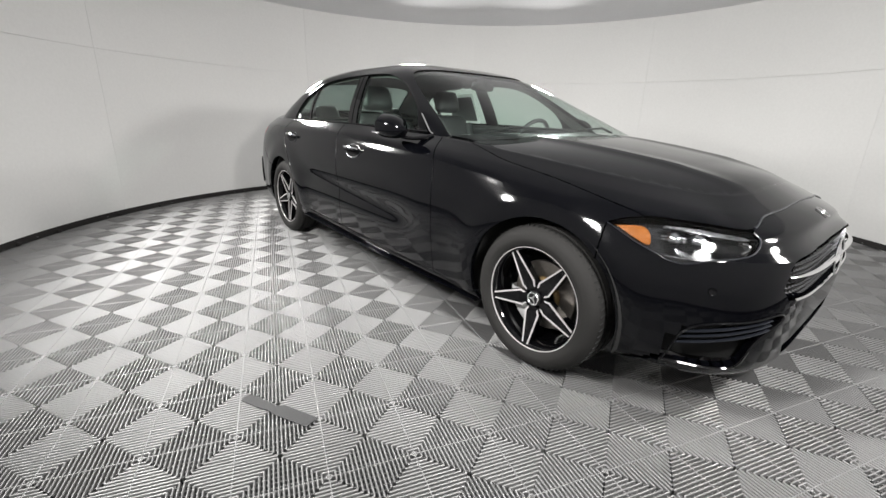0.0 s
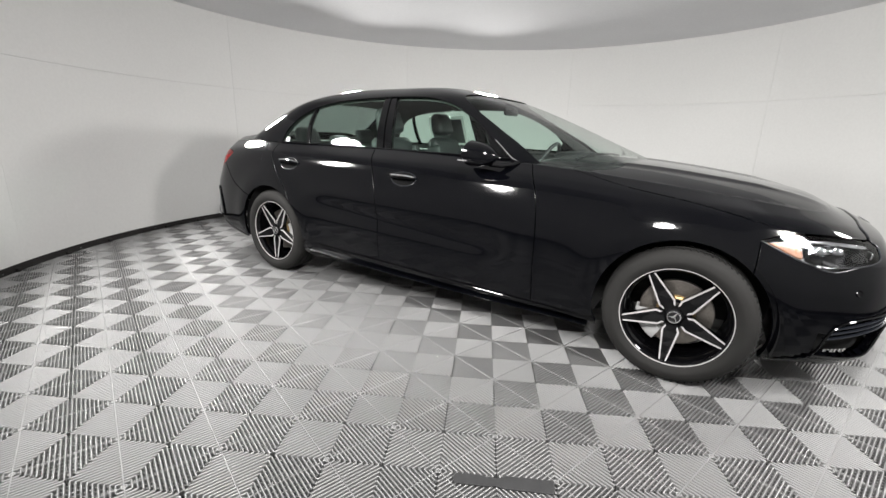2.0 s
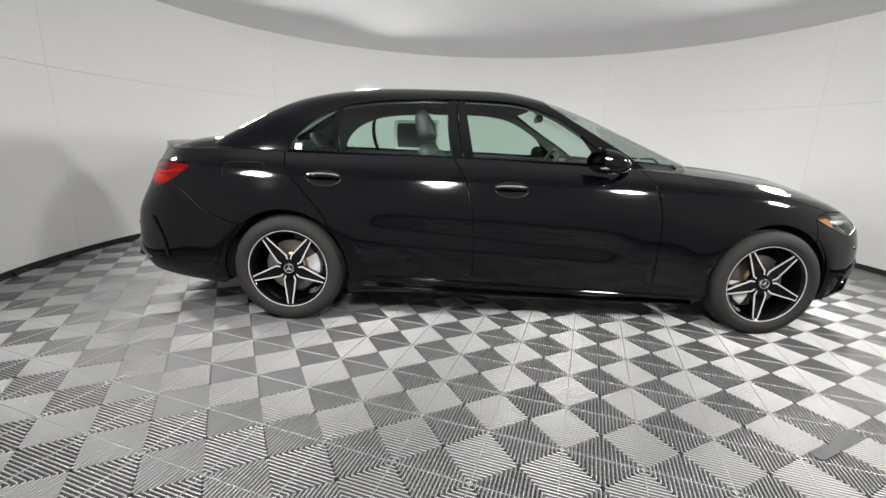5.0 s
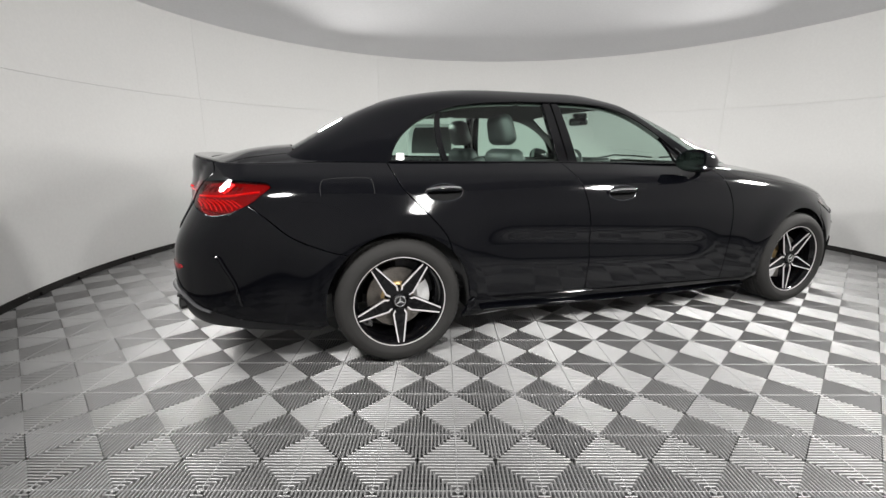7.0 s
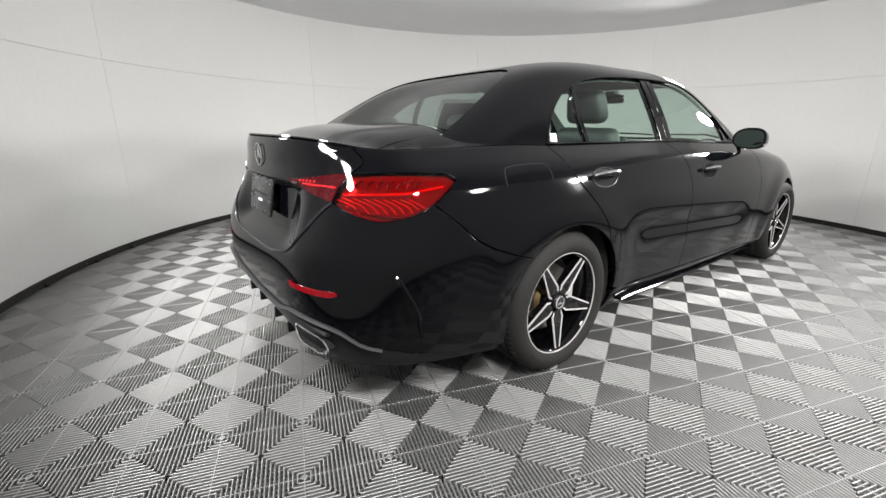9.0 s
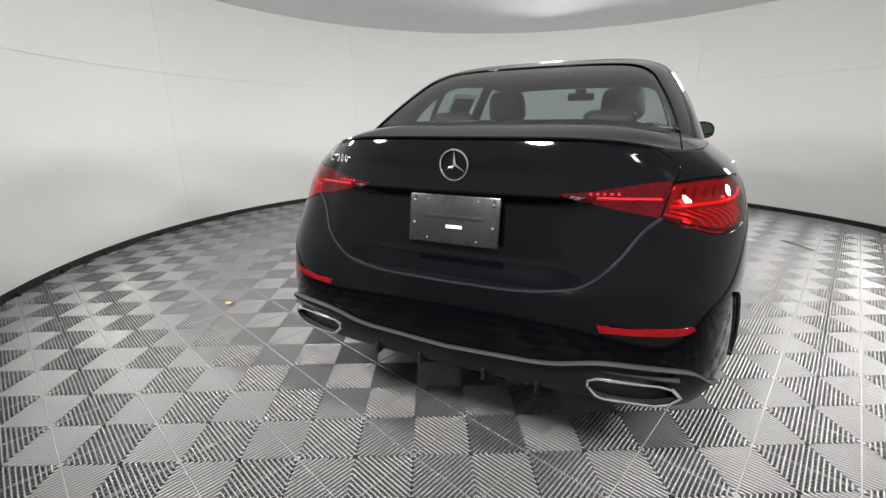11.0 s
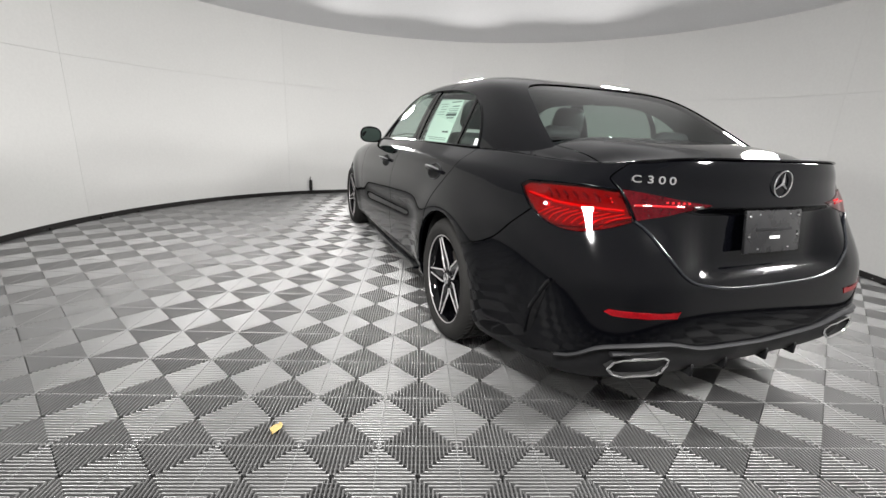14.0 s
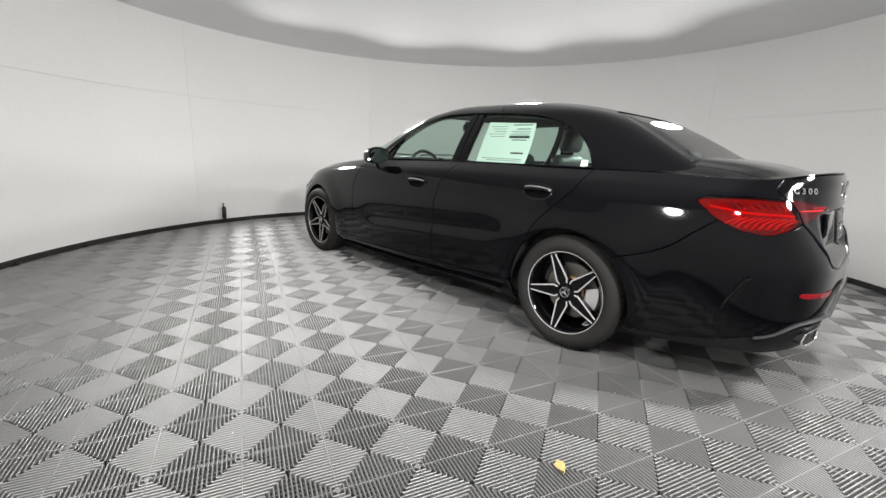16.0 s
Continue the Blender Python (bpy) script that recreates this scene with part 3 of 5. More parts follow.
# cut lines, in metres on the side (x, z), the front (y, z) and the rear (y, z)
door_front = fine([b("s", 0.742, sill(0.742)), b("s", 0.744, 0.45), b("s", 0.746, 0.605), b("s", 0.728, 0.80), b("s", 0.690, 0.905), along(8, 0.645, 0.646, 1)[0]])
door_middle = fine([b("s", -0.330, sill(-0.330)), b("s", -0.333, 0.56), b("s", -0.372, 0.835), b("s", -0.44, 0.97), along(8, -0.465, -0.464, 1)[0]])
door_rear = fine([b("s", -1.167, 0.575), b("s", -1.21, 0.677), b("s", -1.315, 0.797), b("s", -1.41, 0.90), along(8, -1.46, -1.459, 1)[0]])
bonnet_side = fine([along(8, 0.86, 0.861, 1)[0], b("s", 0.97, 0.935), b("s", 1.168, 0.893), b("s", 1.476, 0.842), b("s", 1.72, 0.782), b("s", 1.80, 0.757)])
bonnet_nose = fine([b("s", 1.80, 0.757), b("s", 1.95, 0.752), b("f", 0.545, 0.735), b("f", 0.41, 0.7625), b("f", 0.20, 0.777), b("f", 0.0, 0.785)])
lamp_top = fine([b("s", 1.693, 0.722), b("s", 1.745, 0.742), b("s", 1.80, 0.752), b("s", 1.95, 0.746), b("f", 0.545, 0.727)])
lamp_low = fine([b("f", 0.545, 0.727), b("f", 0.555, 0.70), b("f", 0.625, 0.66), b("s", 1.995, 0.628), b("s", 1.905, 0.628), b("s", 1.816, 0.665), b("s", 1.693, 0.722)])
nose_cut = straight([b("s", 1.689, 0.584), b("s", 1.693, 0.722)])
tail_cut = fine([b("s", -1.680, 0.593), b("s", -1.80, 0.63), b("s", -1.93, 0.69), b("s", -2.045, 0.79), b("s", -2.10, 0.838)])
tail_low = fine([b("s", -2.0, 0.912), b("s", -2.045, 0.878), b("s", -2.10, 0.838), b("s", -2.235, 0.79), b("s", -2.31, 0.80), b("r", 0.59, 0.835)])
tail_top = fine([b("s", -2.0, 0.912), b("s", -2.04, 0.932), b("s", -2.19, 0.937), b("r", 0.612, 0.930)])
boot_low = fine([b("r", 0.0, 0.605), b("r", 0.20, 0.611), b("r", 0.314, 0.622), b("r", 0.41, 0.645), b("r", 0.485, 0.71), b("r", 0.55, 0.80), b("r", 0.59, 0.835)])
boot_side = fine([b("r", 0.612, 0.930), b("r", 0.622, 0.97), (along(8, hi, hi - 0.001, 1)[0][0], 8.0)])
valance = fine([b("s", -1.798, 0.240), b("s", -2.05, 0.275), b("s", -2.30, 0.345), b("r", 0.70, 0.425), b("r", 0.506, 0.438), b("r", 0.336, 0.400), b("r", 0.18, 0.388), b("r", 0.0, 0.388)])
tip = next(p for p in tail_low if p[0] >= b("s", -2.10, 0.838)[0] - 1e-6)


def both(name, label, material, *skins, parent=None):
    """The left and the right one of a pair of panels."""
    return [part(name, skin_mesh(name, material, *skins, right=r), parent or car, label) for r in (False, True)]


# outer panels
fender = skin(BODY, nose_cut[::-1] + arch(FRONT, 45, 193) + [b("s", 1.06, sill(1.06)), *door_front] + along(8, 0.646, 0.859)[1:] + bonnet_side[1:] + lamp_top[12:0:-1], U, V)
both("front_wing", "", PAINT, fender)
front_door_skin = skin(BODY, door_front[::-1] + [b("s", 0.742 - 0.1 * k, sill(0.742 - 0.1 * k)) for k in range(1, 11)] + door_middle + along(8, -0.464, 0.644), U, V)
front_doors = both("front_door", "", PAINT, front_door_skin)
rear_door_skin = skin(BODY, door_middle[::-1] + [b("s", -0.33 - 0.1 * k, sill(-0.33 - 0.1 * k)) for k in range(1, 8)] + arch(REAR, 0, 43) + door_rear + along(8, -1.458, -0.466), U, V)
rear_doors = both("rear_door", "", PAINT, rear_door_skin)
quarter = skin(BODY, door_rear[::-1] + arch(REAR, 44, 133) + tail_cut[1:] + [p for p in tail_low[::-1] if p[0] < tip[0]] + tail_top[1:] + boot_side[1:] + along(8, BODY(boot_side[-1][0], 8)[0] + 0.002, -1.461), U, V)
both("rear_wing", "", PAINT, quarter)
side_skirt = skin(BODY, [b("s", 1.06 - 0.1 * k, sill(1.06 - 0.1 * k)) for k in range(0, 22)] + arch(REAR, -6, -20, n=4) + along(0.0, -1.08, 1.08, 60) + arch(FRONT, 200, 194, n=3), U, V, inset=0.006)
both("side_skirt", "", PAINT, side_skirt)
ledge = skin(BODY, along(7.95, 1.0, -2.05, 60) + along(9, -2.05, 1.0, 60), U, 0.2, inset=0.004, depth=0.0)
both("window_ledge", "", GLOSS_BLACK, ledge)

# nose
grille_edge = [b("f", 0.0, 0.662), b("f", 0.25, 0.660), b("f", 0.44, 0.648), b("f", 0.505, 0.618), b("f", 0.535, 0.55), b("f", 0.50, 0.512), b("f", 0.40, 0.497), b("f", 0.2, 0.492), b("f", 0.0, 0.490)]
slot_edge = [b("f", 0.0, 0.335), b("f", 0.30, 0.330), b("f", 0.42, 0.310), b("f", 0.38, 0.262), b("f", 0.2, 0.255), b("f", 0.0, 0.255)]
intake = fine([b("s", 1.95, 0.25), b("s", 2.02, 0.400), b("f", 0.62, 0.445), b("f", 0.54, 0.462), b("f", 0.515, 0.44), b("f", 0.60, 0.36), b("f", 0.635, 0.25), b("s", 1.95, 0.25)], 5)[:-1]
nose_poly = (straight([b("f", 0.0, 0.785), b("f", 0.0, 0.662)], 4) + straight(grille_edge, 4)[1:] + straight([b("f", 0.0, 0.490), b("f", 0.0, 0.335)], 4)[1:]
             + straight(slot_edge, 4)[1:] + [b("f", 0.0, 0.176)] + [(u, BODY.find("f", 0.0, 0.176)[1]) for u in np.linspace(0.02, along(0.2, 1.765, 1.775, 1)[1][0], 40)]
             + arch(FRONT, -24, 45)[1:] + nose_cut[1:] + lamp_low[::-1][1:] + bonnet_nose[[i for i, p in enumerate(bonnet_nose) if p[0] <= lamp_low[0][0] + 1e-6][0]:])
# the air intakes are cut out by a bridge from the lower edge
k = min(range(len(nose_poly)), key=lambda i: abs(nose_poly[i][0] - intake[0][0]) + 9 * (nose_poly[i][1] > 1.6) + 9 * (nose_poly[i][1] < 0.5))
hole = intake[::1]
if sum(hole[i - 1][0] * hole[i][1] - hole[i][0] * hole[i - 1][1] for i in range(len(hole))) > 0:
    hole = hole[::-1]
turned = sum(nose_poly[i - 1][0] * nose_poly[i][1] - nose_poly[i][0] * nose_poly[i - 1][1] for i in range(len(nose_poly))) < 0
if turned:
    hole = hole[::-1]
near = min(range(len(hole)), key=lambda i: math.hypot(hole[i][0] - nose_poly[k][0], 0.1 * (hole[i][1] - nose_poly[k][1])))
hole = hole[near:] + hole[:near]
nose_poly = nose_poly[:k + 1] + hole + [hole[0]] + nose_poly[k:]
front_bumper = part("front_bumper", skin_mesh("front_bumper", PAINT, skin(BODY, nose_poly, U, V, whole=True, depth=0.03), whole=True), car)
part("grille_backing", skin_mesh("grille_backing", MATT_BLACK, skin(BODY, straight([(0.0, b("f", 0.0, 0.70)[1]), (0.0, b("f", 0, 0.22)[1]), (b("f", 0.60, 0.30)[0], b("f", 0, 0.22)[1]), (b("f", 0.60, 0.30)[0], b("f", 0.0, 0.70)[1])]), 0.01, 0.25, inset=0.045, depth=0), whole=True), front_bumper)
both("intake_backing", "", MATT_BLACK, skin(BODY, straight([b("s", 1.90, 0.235), b("f", 0.48, 0.235), b("f", 0.48, 0.49), b("s", 1.90, 0.49)]), 0.01, 0.25, inset=0.05, depth=0), parent=front_bumper)

bonnet_poly = bonnet_side + bonnet_nose[1:] + [(p, 8.0) for p in np.linspace(0.0, along(8, 0.86, 0.861, 1)[0][0], 60)]
lid_front = [(x, float(LID.edge(x)) - 0.0005) for x in np.r_[np.linspace(0.86, 1.9, 30), np.linspace(1.91, 1.9895, 25)]]
bonnet_top = [(1.05, 0.0), *fine([(1.05, 0.0), (1.03, 0.30), (0.96, 0.55), (0.87, 0.70)], 8)[1:], *lid_front, (1.99, 0.0)]
bonnet = part("bonnet", skin_mesh("bonnet", PAINT, skin(BODY, bonnet_poly, U, V, whole=True, depth=0.0), skin(LID, bonnet_top[::-1], 0.03, 0.03, whole=True, depth=0.0), whole=True), car)
part("scuttle", skin_mesh("scuttle", SATIN_BLACK, skin(LID, [(0.80, 0.0), (1.06, 0.0), (1.04, 0.31), (0.965, 0.56), (0.86, 0.72), (0.62, 0.735)], 0.04, 0.04, inset=0.012, depth=0, whole=True), whole=True), car)

# tail
boot_face = boot_low + straight([b("r", 0.59, 0.835), b("r", 0.612, 0.930)], 6)[1:] + boot_side[1:] + [(u, 8.0) for u in np.linspace(boot_side[-1][0], 1.0, 40)[1:]] + straight([(1.0, 8.0), boot_low[0]], 30)[1:-1]
corner = [(x, float(LID.edge(x)) - 0.0005) for x in np.r_[np.linspace(hi, -2.40, 24), np.linspace(-2.404, -2.4295, 14)]]
deck = [(-1.915, 0.0), *fine([(-1.915, 0.0), (-1.91, 0.35), (-1.90, 0.56), (-1.89, seam - 0.003)], 6)[1:], *[(x, y if k else seam - 0.003) for k, (x, y) in enumerate(corner)], (-2.4298, 0.0)]
boot_lid = part("boot_lid", skin_mesh("boot_lid", PAINT, skin(BODY, boot_face, U, 0.1, whole=True, depth=0.012), skin(LID, deck, 0.03, 0.03, whole=True, depth=0.0), whole=True), car)
deck_side = [(-1.50, 0.52), (-1.88, 0.52), (-1.895, seam + 0.003), (hi, seam + 0.003), *[(x, float(LID.edge(x)) - 0.0005) for x in np.linspace(hi + 0.002, -1.50, 40)]]
both("rear_shoulder", "", PAINT, skin(LID, deck_side, 0.03, 0.03, depth=0.0))
rear_bumper_poly = boot_low[::-1] + straight([boot_low[0], valance[-1]], 10)[1:] + valance[::-1][1:] + arch(REAR, 195, 133)[1:] + tail_cut[1:] + [p for p in tail_low if p[0] > tip[0]]
rear_bumper = part("rear_bumper", skin_mesh("rear_bumper", PAINT, skin(BODY, rear_bumper_poly, U, V, whole=True), whole=True), car)
under = valance + fine([b("r", 0.0, 0.265), b("r", 0.30, 0.272), b("r", 0.60, 0.290), b("s", -2.25, 0.255), b("s", -1.83, 0.212)], 8)
part("diffuser", skin_mesh("diffuser", SATIN_BLACK, skin(BODY, under, U, V, whole=True, inset=0.004, depth=0.06), whole=True), car, "satin black plastic rear diffuser")

# cabin: roof and pillars in one, windows in their openings
dlo = [(-1.445, 1.020), (-1.425, 1.075), (-1.385, 1.135), (-1.32, 1.195), (-1.24, 1.244), (-1.07, 1.302), (-0.834, 1.333), (-0.51, 1.347), (-0.30, 1.347), (-0.10, 1.335), (0.08, 1.285), (0.25, 1.192), (0.385, 1.090), (0.505, 0.992)]
dlo_top = fine([c("s", *p) for p in dlo], 4)
dlo_low = straight([c("s", 0.505, 0.992), c("s", 0.1, 1.000), c("s", -0.46, 1.010), c("s", -1.0, 1.014), c("s", -1.445, 1.020)], 6)
opening = dlo_top + dlo_low[1:-1]
screen = fine([c("f", 0.728, 0.992), c("f", 0.697, 1.08), c("f", 0.661, 1.17), c("f", 0.616, 1.26), c("f", 0.555, 1.338), c("f", 0.46, 1.364), c("f", 0.25, 1.372), (0.0, c("f", 0.05, 1.374)[1])], 4)
back = fine([(1.0, c("r", 0.05, 1.362)[1]), c("r", 0.25, 1.358), c("r", 0.43, 1.342), c("r", 0.515, 1.300), c("r", 0.555, 1.24), c("r", 0.595, 1.16), c("r", 0.625, 1.080)], 4)
frame_poly = ([(0.0, 8.0)] + straight([(0.0, 8.0), screen[-1]], 6)[1:-1] + screen[::-1] + straight([screen[0], (screen[0][0], 0.0), (back[-1][0], 0.0), back[-1]], 24)[1:-1]
              + back[::-1] + straight([back[0], (1.0, 8.0)], 6)[1:] + straight([(1.0, 8.0), (0.0, 8.0)], 60)[1:-1])
ring = opening[:]
start = len(dlo_top) // 2
ring = ring[start:] + ring[:start]
mid = min(range(len(frame_poly)), key=lambda i: abs(frame_poly[i][0] - ring[0][0]) + 9 * (frame_poly[i][1] < 7.9))
shift = lambda p: (p[0] - 2e-5, p[1])
cabin_poly = frame_poly[:mid + 1] + [ring[0]] + ring[1:] + [shift(ring[0]), shift(frame_poly[mid])] + frame_poly[mid + 1:]
area = lambda p: sum(p[i - 1][0] * p[i][1] - p[i][0] * p[i - 1][1] for i in range(len(p)))
if area(ring) * area(frame_poly) > 0:
    cabin_poly = frame_poly[:mid + 1] + [ring[0]] + ring[:0:-1] + [shift(ring[0]), shift(frame_poly[mid])] + frame_poly[mid + 1:]
roof = part("roof", skin_mesh("roof", PAINT, skin(CABIN, cabin_poly, 0.008, 0.16, whole=True, depth=0.0), whole=True), car)
part("headliner", skin_mesh("headliner", HEADLINER, skin(CABIN, cabin_poly, 0.012, 0.25, whole=True, inset=0.03, depth=0), whole=True), car)
windscreen = part("windscreen", skin_mesh("windscreen", SCREEN, skin(CABIN, screen + [(0.0, screen[0][1])], 0.01, 0.25, whole=True, inset=0.006, depth=0), whole=True), car, "clear green-tinted windscreen")
rear_window = part("rear_window", skin_mesh("rear_window", REAR_GLASS, skin(CABIN, back + fine([c("r", 0.625, 1.080), c("r", 0.50, 1.094), c("r", 0.30, 1.099), c("r", 0.004, 1.101)], 6)[1:] + [(1.0, c("r", 0.004, 1.101)[1])], 0.01, 0.25, whole=True, inset=0.006, depth=0), whole=True), car, "dark tinted rear window")


def slice_of(line, x0, x1):
    return [p for p in line if x0 <= CABIN(*p)[0] <= x1]


def pane(x_rear_low, x_rear_top, x_front_low, x_front_top):
    """The stretch of the side opening between two slanting posts."""
    def cut(low, top):
        zs = np.interp(top, [p[0] for p in dlo], [p[1] for p in dlo])
        zl = np.interp(low, [-1.445, -0.46, 0.505], [1.020, 1.010, 0.992])
        return straight([c("s", low, zl), c("s", top, zs)], 6)
    rear = cut(x_rear_low, x_rear_top) if x_rear_low is not None else []
    front = cut(x_front_low, x_front_top) if x_front_low is not None else []
    t0, t1 = (x_rear_top if rear else -9), (x_front_top if front else 9)
    l0, l1 = (x_rear_low if rear else -9), (x_front_low if front else 9)
    return rear + slice_of(dlo_top, t0 + 0.003, t1 - 0.003) + front[::-1] + slice_of(dlo_low, l0 + 0.003, l1 - 0.003)


panes = {"front": pane(-0.345, -0.41, 0.40, 0.30), "rear": pane(-1.13, -1.14, -0.465, -0.505), "quarter": pane(None, None, -1.155, -1.17)}
for key, doors in (("front", front_doors), ("rear", rear_doors), ("quarter", rear_doors)):
    for right, door in zip((False, True), doors):
        part("window", skin_mesh("window", GLASS, skin(CABIN, panes[key], 0.01, 0.2, inset=0.008, depth=0), right=right), door, "green-tinted side window")
for right, door in zip((False, True), rear_doors):
    part("window_post", skin_mesh("window_post", GLOSS_BLACK, skin(CABIN, pane(-1.16, -1.172, -1.125, -1.135), 0.01, 0.2, inset=0.004, depth=0.02), right=right), door)
    part("centre_pillar", skin_mesh("centre_pillar", GLOSS_BLACK, skin(CABIN, pane(-0.47, -0.51, -0.405, -0.46), 0.01, 0.2, inset=0.002, depth=0.03), right=right), door)
for right, door in zip((False, True), front_doors):
    part("centre_pillar", skin_mesh("centre_pillar", GLOSS_BLACK, skin(CABIN, pane(-0.40, -0.455, -0.34, -0.405), 0.01, 0.2, inset=0.002, depth=0.03), right=right), door)
    part("mirror_sail", skin_mesh("mirror_sail", GLOSS_BLACK, skin(CABIN, pane(0.395, 0.295, None, None), 0.01, 0.2, inset=0.002, depth=0.02), right=right), door)


def edge_rod(line, chart, radius, flat, offset):
    uv = np.array(line)
    pts = chart(uv[:, 0], uv[:, 1]) + normals_of(chart, uv, 1) * offset
    return tube(pts, radius, 6, flat)


for right in (False, True):
    rod = edge_rod(opening + opening[:1], CABIN, 0.0075, 0.6, 0.001)
    solid("window_trim", mirrored(rod) if right else rod, GLOSS_BLACK, car)
    rod = edge_rod(dlo_low, CABIN, 0.008, 0.7, 0.004)
    solid("waist_trim", mirrored(rod) if right else rod, GLOSS_BLACK, car)

for right, door in zip((False, True), front_doors):
    rod = edge_rod(fine([c("s", 0.40, 1.088), c("s", 0.455, 1.046), c("s", 0.52, 0.995), c("s", 0.555, 0.982)], 5), CABIN, 0.0042, 0.8, 0.006)
    solid("pillar_edge", mirrored(rod) if right else rod, CHROME, door, "bright strip along the pillar foot")

# ---- lamps, wheels and fittings of the car ----
def strip(name, chart, line, material, parent, radius=0.004, flat=1.0, offset=0.0, label="", sides=(False, True)):
    """A rod laid along a line of the surface, on one or both sides."""
    for right in sides:
        rod = edge_rod(line, chart, radius, flat, offset)
        solid(name, mirrored(rod) if right else rod, material, parent, label)


def sided(name, piece, material, parent, label="", sides=(False, True), angle=40.0):
    return [solid(name, mirrored(piece) if right else piece, material, parent, label, angle) for right in sides]


def surface_point(chart, uv, out=0.0):
    uv = np.array([uv], float)
    return Vector(chart(uv[:, 0], uv[:, 1])[0] + normals_of(chart, uv, 1)[0] * out)


def surface_pose(chart, uv, out=0.0):
    """A pose on the surface: x to the rear along it, z outwards."""
    uv1 = np.array([uv], float)
    n = Vector(normals_of(chart, uv1, 1)[0])
    up = (Vector((0, 0, 1)) - n * n.z).normalized()
    side = up.cross(n)
    m = Matrix((side, up, n)).transposed().to_4x4()
    m.translation = surface_point(chart, uv, out)
    return m


# headlamps
lamp_outline = lamp_top + lamp_low[1:-1]
for right in (False, True):
    lamp = part("headlamp", skin_mesh("headlamp", LAMP_DARK, skin(BODY, lamp_outline, U, V, inset=0.055, depth=-0.050, gap=-0.001), right=right), car, "headlamp with black bezel, clear cover and amber marker")
    sub = lambda name, poly, material, inset, depth, label="": part(name, skin_mesh(name, material, skin(BODY, poly, U, V, inset=inset, depth=depth), right=right), lamp, label)
    sub("lamp_cover", lamp_outline, CLEAR, 0.002, 0.0, "clear plastic lamp cover")
    sub("amber_marker", fine([b("s", 1.718, 0.719), b("s", 1.765, 0.727), b("s", 1.812, 0.726), b("s", 1.842, 0.700), b("s", 1.848, 0.664), b("s", 1.790, 0.684), b("s", 1.718, 0.719)], 4)[:-1], AMBER, 0.010, 0.02, "amber side marker")
    sub("running_light", fine([b("s", 1.87, 0.742), b("s", 1.97, 0.738), b("f", 0.575, 0.722), b("f", 0.580, 0.708), b("s", 1.965, 0.722), b("s", 1.87, 0.730), b("s", 1.87, 0.742)], 4)[:-1], LAMP_CHROME, 0.016, 0.02, "silver running-light blade")
    sub("reflector", fine([b("s", 1.885, 0.705), b("s", 1.95, 0.700), b("s", 1.985, 0.672), b("s", 1.955, 0.648), b("s", 1.895, 0.662), b("s", 1.885, 0.705)], 4)[:-1], GLOSS_BLACK, 0.035, 0.02)
    sub("reflector", fine([b("f", 0.66, 0.700), b("f", 0.60, 0.705), b("f", 0.595, 0.688), b("f", 0.64, 0.668), b("f", 0.68, 0.668), b("f", 0.66, 0.700)], 4)[:-1], GLOSS_BLACK, 0.030, 0.02)
    rods = [("lens_fin", [b("s", 1.925 + 0.011 * k, 0.668 - 0.003 * k), b("s", 1.940 + 0.011 * k, 0.650 - 0.002 * k)], 0.0028, -0.022) for k in range(5)]
    rods += [("lens_bar", fine([b("s", 1.872, 0.705 + dz), b("s", 1.905, 0.708 + dz), b("s", 1.945, 0.704 + dz)], 5), 0.0034, -0.022) for dz in (0.0, -0.012)]
    rods += [("lens_bracket", fine([b("f", 0.600, 0.702), b("f", 0.585, 0.696), b("f", 0.592, 0.684), b("f", 0.625, 0.672)], 4), 0.0040, -0.018), ("lens_bracket", fine([b("s", 1.90, 0.643), b("s", 1.93, 0.637), b("s", 1.965, 0.637)], 4), 0.0026, -0.014)]
    for name, line, radius, depth in rods:
        rod = edge_rod(line, BODY, radius, 1.0, depth)
        solid(name, mirrored(rod) if right else rod, LAMP_CHROME, lamp)
    for x, y, z in ((1.905, 0.715, 0.685), (1.965, 0.665, 0.682)):
        eye = moved(lathe([(0.0, 0.024), (0.012, 0.021), (0.020, 0.012), (0.023, 0.0), (0.027, -0.004), (0.027, -0.03)], 20), Matrix.Translation((x, y, z)) @ Matrix.Rotation(radians(-62), 4, "Z"))
        solid("projector", mirrored(eye) if right else eye, LAMP_CHROME, lamp)
strip("lamp_edge", BODY, lamp_low, EDGE_HIGHLIGHT, car, 0.004, 0.6, 0.0)
strip("bonnet_edge", BODY, [q for q in bonnet_nose if q[0] <= lamp_low[0][0] + 1e-6], EDGE_HIGHLIGHT, bonnet, 0.0045, 1.0, 0.001, "rolled front edge of the bonnet")

# grille, its studs and blades
studs = []
for row, z in enumerate(np.linspace(0.507, 0.645, 8)):
    for y in np.arange(-0.52 + 0.011 * (row % 2), 0.521, 0.022):
        if abs(y) < 0.50 - 0.4 * max(0.0, z - 0.62):
            p = surface_point(BODY, b("f", max(abs(y), 0.004), z), -0.022)
            sy = -1 if y < 0 else 1
            studs.append(([(p.x, p.y * sy - 0.008, p.z), (p.x, p.y * sy, p.z + 0.008), (p.x, p.y * sy + 0.008, p.z), (p.x, p.y * sy, p.z - 0.008), (p.x + 0.009, p.y * sy, p.z)], [(0, 1, 4), (1, 2, 4), (2, 3, 4), (3, 0, 4)]))
grille = solid("grille", weld(*studs), DARK_CHROME, front_bumper, "black grille of small studs", angle=10)
